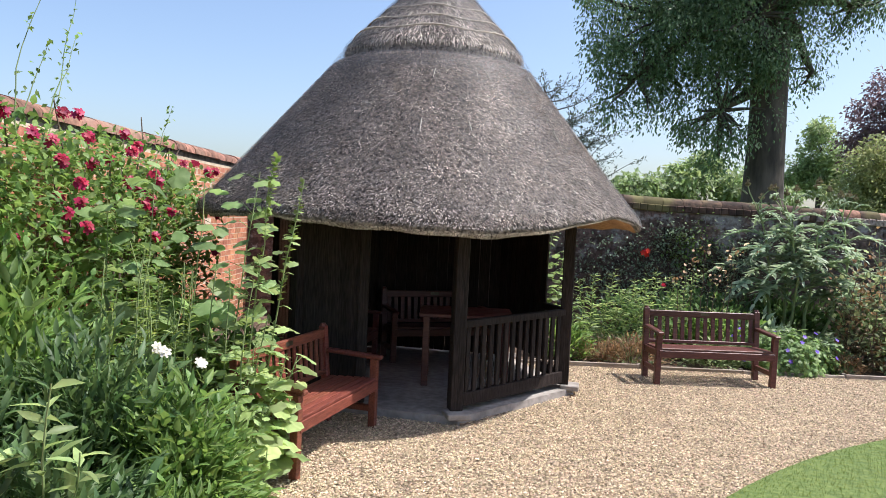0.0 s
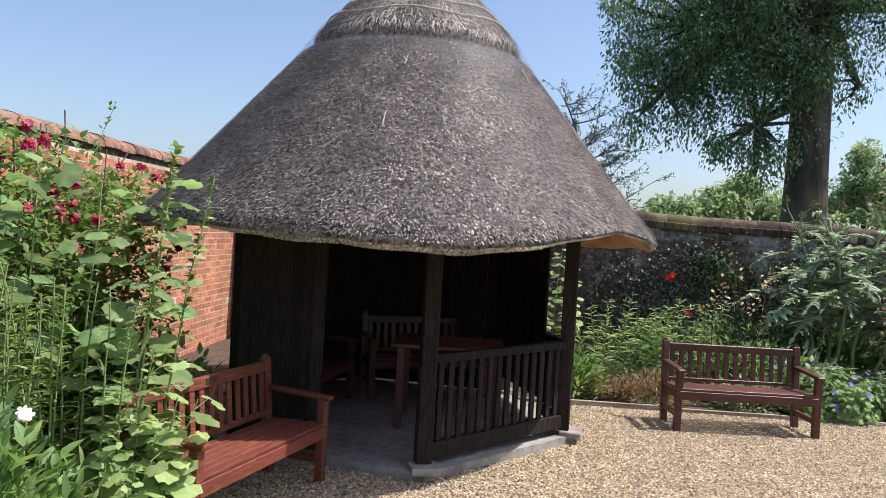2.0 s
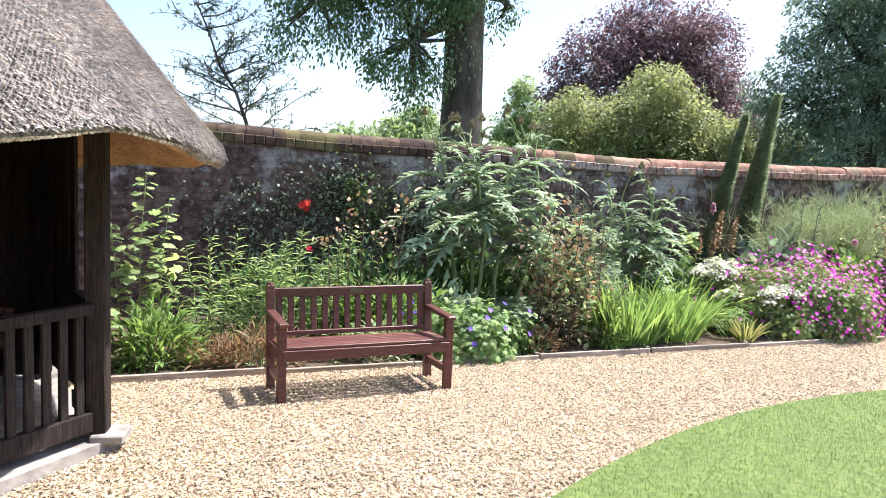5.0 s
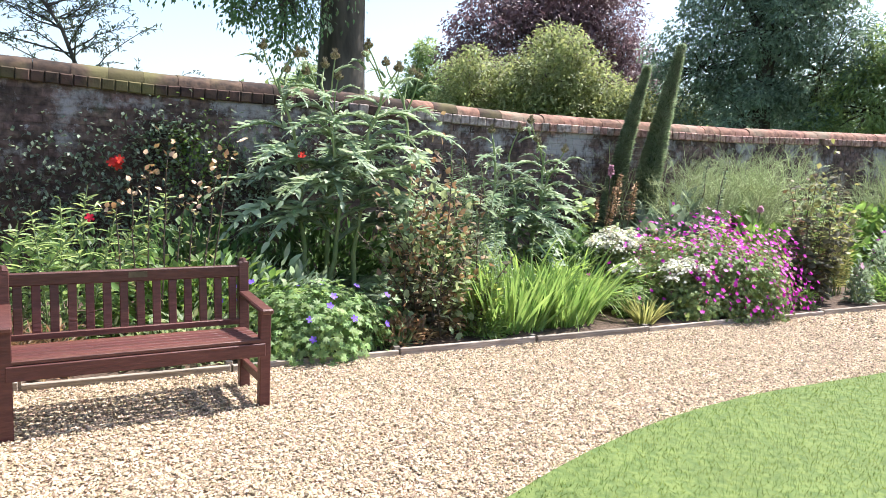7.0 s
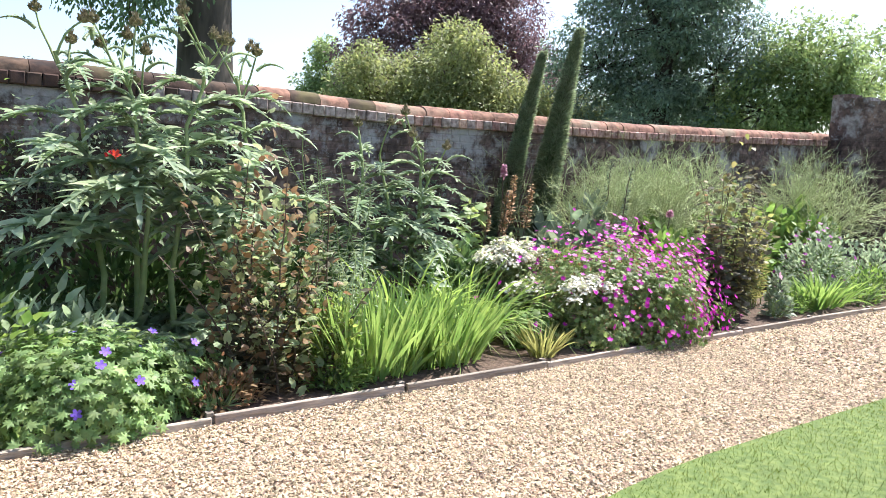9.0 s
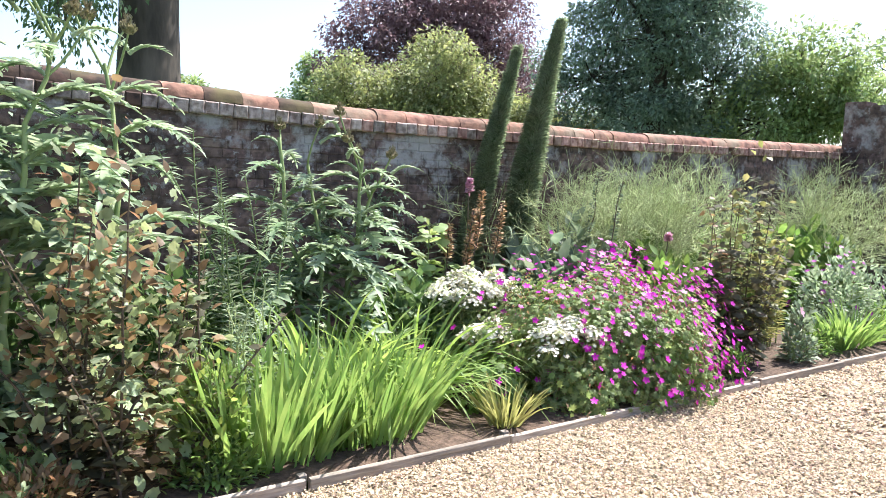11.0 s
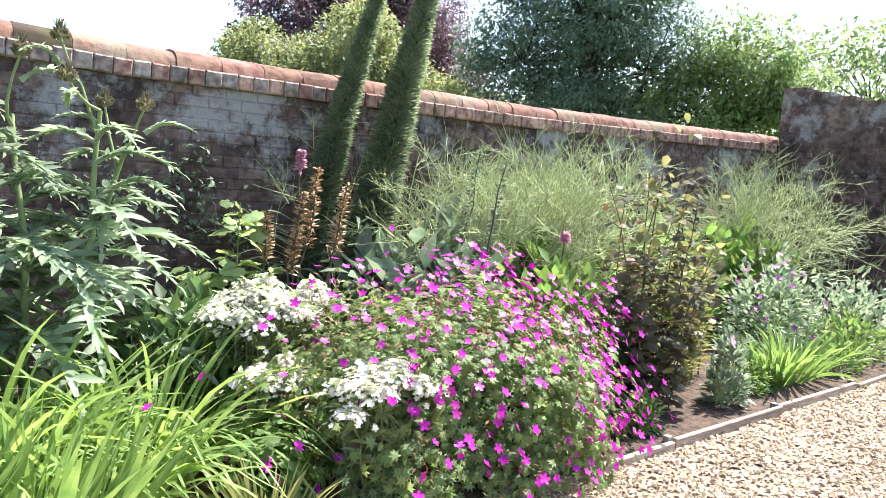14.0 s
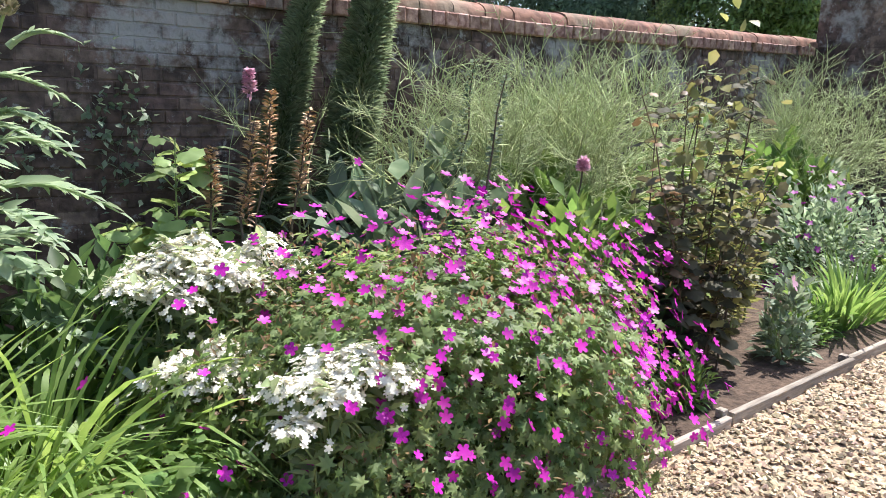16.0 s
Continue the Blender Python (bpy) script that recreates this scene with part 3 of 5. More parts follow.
def tree(base, height, trunk_r, blobs, count, leaf, mat, label, clumps=60, hang=0.0, lean=(0, 0), fork=0.45, shell=0.5):
    """blobs: (x, y, z, rx, ry, rz) of the crown's masses, from the foot of the tree."""
    t = thing("tree", pose(*base), label, "tree")
    wood = Soup()
    topz = height * fork
    n = 9
    s = np.linspace(0, 1, n)
    pts = np.stack([lean[0] * s + 0.05 * trunk_r * np.sin(5 * s), lean[1] * s, -0.1 + (topz + 0.1) * s], 1)
    wood.tube(pts, trunk_r * (1.0 + 0.35 * np.exp(-s * 9) - 0.28 * s + 0.03 * np.sin(9 * s)), 14)
    trunk = wood.part("trunk", M["bark"], t, "", True)
    twigs, crown = Soup(), Soup()
    vol = np.array([b[3] * b[4] * b[5] for b in blobs])
    for b, share in zip(blobs, vol / vol.sum()):
        c, r = np.array(b[:3]), np.array(b[3:])
        k = max(6, int(clumps * share))
        bough = Soup()
        limb(bough, pts[-1] if rng.random() < 0.7 else pts[-3], c, trunk_r * 0.42, trunk_r * 0.12, 0.12, 7, 7)
        bough.part("limb", M["bark"], trunk)
        u = ball(k) * (shell + (1 - shell) * rng.random((k, 1)) ** 0.5)
        cc = c + u * r
        size = (r.prod() ** (1 / 3)) * 1.25 / k ** (1 / 3)
        for q in cc[: min(k, 26)]:
            limb(twigs, c + (q - c) * 0.12, q, trunk_r * 0.10, trunk_r * 0.03, 0.15, 4, 4)
        m = int(count * share)
        which = rng.integers(0, k, m)
        scale = size * (0.6 + 0.7 * rng.random((k, 1))[which])
        spread = ball(m) * (0.35 + 0.65 * rng.random((m, 1)) ** 0.6) * scale * np.array([1.15, 1.15, 0.8])
        if hang:
            spread[:, 2] -= rng.random(m) ** 2 * hang * scale[:, 0] * 1.6
        p = cc[which] + spread
        way = unit(spread) * 0.6 + ball(m) * 0.6 + np.array([0, 0, -0.25 - hang * 0.5])
        ln = leaf * (0.6 + 0.8 * rng.random(m))
        leaves(crown, p, way, ln, ln * 0.48, "small", up=(0.2, -0.5, 0.9))
    tagged(twigs.part("twig_tangle", M["bark"], trunk), kind="stuff")
    crown.part("crown", L_TREE[mat], t)
    return t


# ---- trees beyond the walls ----
tree((7.24, 17.04, 0), 13.5, 0.50, [(-2.2, 0.2, 6.5, 2.2, 1.7, 1.9), (-3.0, 0.0, 5.0, 1.2, 1.1, 1.1), (-1.2, -0.4, 4.3, 1.15, 1.0, 1.15), (-0.6, -0.6, 6.4, 1.6, 1.2, 1.6), (0.5, 0.4, 8.6, 2.8, 2.3, 1.8), (1.05, 0.1, 5.35, 0.55, 0.5, 0.5), (1.9, 0.1, 6.9, 1.0, 1.0, 0.7), (-0.8, 1.2, 7.0, 1.8, 1.5, 1.5)],
     92000, 0.088, "ash", "big old tree with a thick dark trunk and drooping foliage", 640, 0.6, (0.12, 0.08), 0.52, 0.2)
tree((29.0, 57.5, 0), 10, 0.25, [(0, 0, 7.6, 1.6, 1.6, 2.6), (-1.3, 0.3, 6.0, 1.5, 1.4, 1.8), (1.2, 0.2, 6.2, 1.5, 1.4, 1.9)], 12000, 0.28, "light", "small light green tree beyond the wall", 90)
tree((23.8, 33.3, 0), 11, 0.40, [(-1.9, 0, 6.7, 3.6, 3.0, 3.0), (2.0, 0, 7.3, 3.4, 3.0, 3.0), (0, 0, 9.0, 3.2, 2.8, 2.2), (3.2, -1.5, 5.4, 2.2, 2.2, 1.9), (-3.4, 0.8, 5.3, 2.0, 2.0, 1.7)], 60000, 0.19, "copper",
     "large copper beech with dark purple foliage beyond the wall", 620, 0.1, fork=0.4, shell=0.35)
for x, y, h, r in ((16.4, 27.0, 5.2, 1.5), (18.3, 25.8, 5.9, 1.65), (19.9, 24.7, 5.1, 1.5), (21.3, 23.9, 4.3, 1.4)):
    tree((x, y, 0), h, 0.14, [(0, 0, h - 1.5, r, r, 1.45), (0.6, -0.4, h - 2.6, r, r, 1.3), (-0.6, 0.4, h - 1.0, r * 0.5, r * 0.5, 0.85), (-0.7, 0.3, h - 2.5, r * 0.8, r, 1.2)], 16000, 0.15, "olive", "bushy olive-green tree behind the wall", 46, 0.0, shell=0.45)
tree((23.1, 20.6, 0), 12, 0.35, [(0, 0, 6.0, 2.3, 2.0, 2.7), (-1.5, 1.2, 4.6, 1.7, 1.7, 2.0), (1.3, -1.1, 4.6, 1.7, 1.7, 2.2), (0.2, 0, 8.6, 1.9, 1.8, 2.0), (-1.0, 0.8, 7.3, 1.5, 1.4, 1.7), (0.9, -0.8, 7.0, 1.5, 1.4, 1.6), (-0.4, 0.2, 3.0, 2.6, 1.8, 1.6)], 60000, 0.14, "dark", "tall dark green broadleaf tree beyond the wall", 420, 0.1, shell=0.3)
tree((25.6, 17.2, 0), 8, 0.3, [(0, 0, 4.5, 1.7, 1.6, 1.6), (-0.9, 0.8, 3.4, 1.4, 1.4, 1.5), (1.0, -1.0, 3.6, 1.5, 1.4, 1.6)], 26000, 0.15, "light", "light green tree at the far end of the garden", 180, 0.1, shell=0.3)
tree((34, 17, 0), 10, 0.4, [(0, 0, 4.6, 3, 3, 2.6), (3.5, -3, 4.8, 3, 3, 2.6), (1.5, -1.5, 3.0, 4, 3.5, 2.4)], 20000, 0.24, "light", "hazy green tree in the distance", 110, 0.1)
tree((36, 44, 0), 8, 0.4, [(0, 0, 4.0, 6, 4, 3.0), (5, -4, 4.0, 5, 4, 3.0), (-5, 4, 3.2, 5, 4, 2.2), (9, -9, 4.0, 5, 4, 3)], 22000, 0.42, "dark", "distant dark green trees behind the garden", 110, 0.1)
tree((17.6, 50, 0), 6.5, 0.25, [(0, 0, 4.0, 2.6, 2, 2.2), (-4.5, 0, 3.0, 2.4, 2, 1.7), (3.5, 0, 3.6, 2.6, 2, 2)], 11000, 0.4, "light", "low distant green trees above the wall", 50, 0.1)

# the thin young conifer with open feathery boughs
young = thing("tree", pose(2.9, 16, 0), "thin young conifer with sparse feathery grey-green boughs", "tree")
wood, needles = Soup(), Soup()
stem = limb(wood, (0.9, 0, -0.05), (-0.9, 0, 4.5), 0.06, 0.010, 0.02, 10, 7)
wood.part("trunk", M["bark"], young)
boughs = Soup()
for k in range(34):
    f = 0.40 + 0.58 * rng.random()
    a = stem[int(f * 9)] + (stem[min(9, int(f * 9) + 1)] - stem[int(f * 9)]) * (f * 9 % 1)
    ang = rng.random() * 2 * np.pi
    out = (1.15 - f) * 2.5 * (0.45 + 0.75 * rng.random())
    b = a + np.array([math.cos(ang) * out, math.sin(ang) * out, 0.30 * out + 0.1])
    pts = limb(boughs, a, b, 0.015, 0.004, 0.12, 6, 4)
    for j in range(7):
        c = pts[1 + j % 5] + (pts[min(5, 2 + j % 5)] - pts[1 + j % 5]) * rng.random()
        e = c + unit((b - a) / out + ball(1)[0] * 0.8) * (0.16 + 0.26 * rng.random())
        twig = limb(boughs, c, e, 0.006, 0.002, 0.1, 4, 3)
        m = 13
        q = twig[rng.integers(0, 4, m)]
        leaves(needles, q + rng.normal(0, 0.02, (m, 3)), (e - c) * 2.0 + ball(m) * 0.7, 0.085, 0.026)
boughs.part("bough_tangle", M["bark"], young)
needles.part("needles", L_TREE["grey"], young)


# ---- plants of the borders ----
G = dict(
    mid=leafy("mid green leaves", (0.12, 0.205, 0.055), (0.20, 0.30, 0.09), 0.45),
    sage=leafy("dull yellow-green leaves", (0.22, 0.275, 0.13), (0.33, 0.39, 0.21), 0.45),
    echium=leafy("echium leaves", (0.175, 0.235, 0.135), (0.29, 0.345, 0.215), 0.42),
    fresh=leafy("fresh bluish-green leaves", (0.17, 0.265, 0.095), (0.28, 0.385, 0.155), 0.45),
    holly=leafy("soft pale green leaves", (0.23, 0.32, 0.115), (0.35, 0.44, 0.19), 0.45),
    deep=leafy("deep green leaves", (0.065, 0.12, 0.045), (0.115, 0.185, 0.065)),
    meadow=leafy("pale fresh green leaves", (0.165, 0.245, 0.082), (0.285, 0.36, 0.145), 0.48),
    lime=leafy("yellow-green leaves", (0.155, 0.235, 0.06), (0.255, 0.335, 0.105), 0.48),
    iris=leafy("iris leaves", (0.125, 0.21, 0.06), (0.22, 0.30, 0.095), 0.45),
    silver=leafy("silvery leaves", (0.22, 0.30, 0.175), (0.37, 0.44, 0.29), 0.4),
    grey=leafy("grey-green leaves", (0.15, 0.21, 0.13), (0.25, 0.30, 0.20), 0.35),
    thistle=leafy("thistle buds", (0.16, 0.155, 0.085), (0.27, 0.24, 0.15), 0.2),
    brown=leafy("browning leaves", (0.19, 0.125, 0.062), (0.31, 0.22, 0.12), 0.4),
    dusk=leafy("dark dull leaves", (0.075, 0.075, 0.045), (0.15, 0.14, 0.08), 0.35, 0.7),
    amber=leafy("yellowing leaves", (0.20, 0.215, 0.075), (0.30, 0.29, 0.12), 0.45),
    stem=surf("green stems", (0.16, 0.23, 0.08), (0.25, 0.31, 0.13), 12, 0.6, 0.0, 0.4, island=0.3),
    pale=surf("pale stems", (0.37, 0.44, 0.19), (0.52, 0.57, 0.29), 12, 0.6, 0.0, 0.4, island=0.3),
    twig=surf("woody stems", (0.09, 0.065, 0.045), (0.16, 0.12, 0.085), 12, 0.8, 0.2, 0.4),
    rust=surf("brown seed capsules", (0.52, 0.33, 0.18), (0.70, 0.50, 0.31), 12, 0.8, 0.0, 0.4, island=0.3),
    magenta=leafy("magenta petals", (0.38, 0.008, 0.26), (0.56, 0.022, 0.41), 0.15, island=0.25),
    crimson=leafy("crimson petals", (0.26, 0.005, 0.035), (0.42, 0.018, 0.08), 0.3, island=0.25),
    red=leafy("red petals", (0.60, 0.015, 0.018), (0.72, 0.03, 0.03), 0.3, island=0.2),
    white=leafy("creamy white petals", (0.74, 0.71, 0.58), (0.84, 0.82, 0.72), 0.25, island=0.1),
    violet=leafy("violet petals", (0.20, 0.10, 0.58), (0.30, 0.16, 0.70), 0.3, island=0.2),
    pink=leafy("pink petals", (0.62, 0.34, 0.44), (0.74, 0.50, 0.58), 0.3, island=0.2),
)
Z = np.array([0, 0, 1.0])


def plant(name, x, y, label, category="plant", group="border plants"):
    return thing(name, pose(x, y, 0.02), label, category, group)


def dome(n, rx, ry, h, inner=0.45):
    """Points in a rounded mound, most of them near its skin, and the ways out of it."""
    u = ball(n)
    u[:, 2] = np.abs(u[:, 2])
    f = (inner + (1 - inner) * rng.random((n, 1)) ** 0.5)
    lump = 1 + 0.20 * np.sin(u[:, :1] * 7 + 1) * np.cos(u[:, 1:2] * 8) + rng.normal(0, 0.085, (n, 1))
    return u * f * lump * np.array([rx, ry, h]), u


def mound(t, n, rx, ry, h, ln, wd, mat, kind="small", stems=24, inner=0.4, stem_mat="stem", name="leaves", rise=0.5):
    p, u = dome(n, rx, ry, h, inner)
    s = Soup()
    size = ln * (0.6 + 0.8 * rng.random(n))
    if kind in ("cut", "lobed"):
        across = ball(n)
        across -= (across * u).sum(1)[:, None] * u
        leaves(s, p, unit(across) + u * 0.25 * rise, size, size * wd / ln, kind, up=u + Z * 0.7)
    else:
        leaves(s, p, u + ball(n) * 0.8 + Z * (rise - 0.3), size, size * wd / ln, kind)
    s.part(name, G[mat], t)
    if stems:
        st = Soup()
        q, w = dome(stems, rx, ry, h, 0.8)
        for k in range(stems):
            limb(st, (q[k, 0] * 0.25, q[k, 1] * 0.25, 0), q[k], 0.006, 0.003, 0.12, 5, 4)
        tagged(st.part("stem_tangle", G[stem_mat], t), kind="stuff")
    return s


def skin(n, rx, ry, h, top=0.0):
    p, u = dome(n * 3, rx, ry, h, 0.98)
    keep = np.flatnonzero(u[:, 2] > top)[:n]
    return p[keep] * 1.04, u[keep]


def clump(t, n, ln, wd, spread, droop, mat, flare=0.45, name="leaf"):
    """Strap leaves from one crown, each a part of its own up to 300."""
    a = rng.random(n) * 2 * np.pi
    r = np.sqrt(rng.random(n))
    base = np.stack([np.cos(a) * r * spread[0], np.sin(a) * r * spread[1], np.zeros(n)], 1)
    way = np.stack([np.cos(a), np.sin(a), np.zeros(n)], 1) * (flare * (0.25 + r))[:, None] + Z + rng.normal(0, 0.13, (n, 3))
    size, width, sag = ln * (0.55 + 0.55 * rng.random(n)), wd * (0.7 + 0.6 * rng.random(n)), droop * (0.3 + 1.2 * rng.random(n))
    if wd > 0.015:
        for k in range(n):
            blades(Soup(), base[k:k + 1], way[k:k + 1], size[k:k + 1], width[k:k + 1], sag[k:k + 1], 6).part(name, G[mat], t)
    else:
        tagged(blades(Soup(), base, way, size, width, sag, 5).part("leaves", G[mat], t), kind="stuff")


def stalks(t, items, mat, ln, wd, kind="lance", per=42, out=0.75, stem_mat="stem", from_z=0.1, taper=0.55, rad=0.008):
    """items: (x, y, height, lean x, lean y); leaves all round each stem, smaller towards the top."""
    tops = []
    for x, y, h, lx, ly in items:
        st, lf = Soup(), Soup()
        s = np.linspace(0, 1, 8)[:, None]
        pts = np.array([x, y, 0]) + np.array([lx, ly, 0]) * s ** 1.6 + Z * h * s + rng.normal(0, 0.008, (8, 3)) * s
        st.tube(pts, np.linspace(rad, rad * 0.4, 8), 5)
        q = (from_z + (1 - from_z) * np.sort(rng.random(per))) * 6.99
        i = q.astype(int)
        p = pts[i] + (pts[i + 1] - pts[i]) * (q % 1)[:, None]
        a = np.arange(per) * 2.4 + rng.normal(0, 0.3, per)
        way = np.stack([np.cos(a) * out, np.sin(a) * out, 0.35 + 0.3 * rng.normal(0, 0.6, per)], 1)
        size = ln * (1 - taper * q / 7) * (0.7 + 0.5 * rng.random(per))
        if kind == "lobed":
            stalk_end = p + unit(way) * (size * 0.8)[:, None]
            for a0, b0 in zip(p, stalk_end):
                lf.tube(np.stack([a0, b0]), [0.003, 0.002], 3)
            leaves(lf, stalk_end, way * np.array([1, 1, 0.2]) - Z * 0.35, size, size * wd / ln * 1.6, kind)
        else:
            leaves(lf, p, way, size, size * wd / ln, kind)
        stem = st.part("stem", G[stem_mat], t)
        lf.part("foliage", G[mat], stem)
        tops.append(pts)
    return tops


def fill(x, y, rx, ry, h, n, mat, ln=0.09, wd=0.045, kind="small", label="leafy green border plant among the others", name="border_plant"):
    t = plant(name, x, y, label)
    mound(t, n, rx, ry, h, ln, wd, mat, kind)
    return t


# --- border below the north wall, from the summerhouse to the far end ---
t = plant("hollyhock", 1.35, 9.6, "tall hollyhock with broad light green leaves by the summerhouse", "hollyhock")
stalks(t, [(0, 0, 1.55, 0.05, 0), (0.15, 0.1, 1.3, 0.1, 0), (-0.15, 0, 1.1, -0.08, 0)], "holly", 0.14, 0.11, "lobed", 46)
fill(1.5, 8.9, 0.34, 0.25, 0.42, 650, "mid", 0.11, 0.03, "lance")
t = plant("grass_clump", 2.0, 8.85, "clump of thin green and straw-coloured grass behind the edging", "grass")
clump(t, 320, 0.42, 0.006, (0.35, 0.15), 0.4, "brown")
t = plant("lily", 2.0, 9.25, "leaning lily stems with narrow light green leaves", "lily")
stalks(t, [(-0.25 + 0.09 * k, 0.1 * (k % 3), 0.88 + 0.07 * (k % 4), -0.25 + 0.13 * k, -0.1) for k in range(7)], "holly", 0.21, 0.036, "lance", 56, 1.0)
t = plant("lily", 2.7, 9.2, "leaning lily stems with narrow light green leaves behind the bench", "lily")
stalks(t, [(-0.2 + 0.08 * k, 0.1 * (k % 3), 0.95 + 0.08 * (k % 3), -0.1 + 0.1 * k, 0) for k in range(6)], "holly", 0.19, 0.038, "lance", 50, 0.95)
bl = Soup()
blossoms(bl, np.array([(0.05, -0.1, 0.92)]), np.array([(0, -1, 0.4)]), 0.032)
bl.part("flower", G["red"], t, "small bright red flower")
t = plant("lily", 3.15, 9.05, "faded lily stems with brown seed heads behind the bench", "lily")
tops = stalks(t, [(-0.2 + 0.08 * k, 0.05 * (k % 3), 1.0 + 0.12 * (k % 4), -0.05 + 0.03 * k, 0) for k in range(8)], "amber", 0.09, 0.03, "lance", 18, 0.7, "twig")
sd = Soup()
for pts in tops:
    p = pts[-1] + rng.normal(0, 0.035, (9, 3)) * np.array([1, 1, 1.6])
    leaves(sd, p, ball(9) + Z, 0.05, 0.034, "lance")
tagged(sd.part("seed_head", G["rust"], t), kind="stuff")
t = fill(3.5, 9.25, 0.7, 0.4, 0.6, 1500, "mid", 0.09, 0.05, label="bushy green plant behind the bench")
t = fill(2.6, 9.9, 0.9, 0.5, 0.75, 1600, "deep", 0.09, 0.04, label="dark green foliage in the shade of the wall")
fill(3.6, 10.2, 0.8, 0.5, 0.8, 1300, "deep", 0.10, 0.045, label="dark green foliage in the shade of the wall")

# creepers and roses on the wall
for x, z, w, h, n, flower in ((2.4, 0.95, 0.5, 0.5, 380, None), (3.05, 1.25, 0.35, 0.28, 220, "red"), (3.75, 1.35, 0.32, 0.3, 330, None), (4.1, 0.9, 0.55, 0.55, 520, None), (4.75, 1.35, 0.5, 0.3, 300, "red"), (2.75, 0.6, 0.45, 0.4, 300, None), (9.9 - 2.0, 1.1, 0.16, 0.3, 120, None), (7.35, 1.0, 0.2, 0.2, 80, None), (8.25, 0.85, 0.14, 0.16, 60, None), (3.45, 1.5, 0.3, 0.22, 240, None), (4.45, 1.05, 0.3, 0.3, 260, None), (3.3, 0.8, 0.35, 0.3, 260, None), (5.6, 1.45, 0.35, 0.2, 160, None)):
    t = thing("wall_creeper", pose(x, WALL_Y - 0.02, z), "small dark green climber clinging to the brick wall" + (" with red flowers" if flower else ""), "climber", "wall creepers")
    s = Soup()
    n, w, h = int(n * 1.35), w * 1.3, h * 1.25
    p = rng.normal(0, 1, (n, 3)) * np.array([w * 0.5, 0.04, h * 0.5])
    p[:, 1] = -np.abs(p[:, 1]) - 0.01
    leaves(s, p, ball(n) * 0.8 + np.array([0, -0.6, -0.4]), 0.05, 0.034, "small")
    s.part("leaves", G["mid" if n % 3 else "grey"], t)
    st = Soup()
    for k in range(7):
        limb(st, (rng.normal(0, w * 0.1), -0.012, -h * 0.7), (rng.normal(0, w * 0.6), -0.02, h * rng.random()), 0.004, 0.002, 0.15, 5, 3)
    tagged(st.part("stem_tangle", M["bark"], t), kind="stuff")
    if flower:
        b = Soup()
        q = np.array([(0.0, -0.09, 0.02), (0.03, -0.10, 0.03), (-0.04, -0.10, 0.0), (0.01, -0.1, -0.03)])
        blossoms(b, q, np.array([(0, -1, 0.5), (0.4, -1, 0.2), (-0.4, -1, 0.4), (0, -1, -0.2)]), 0.045)
        b.part("flowers", G["red"], t, "red blooms")


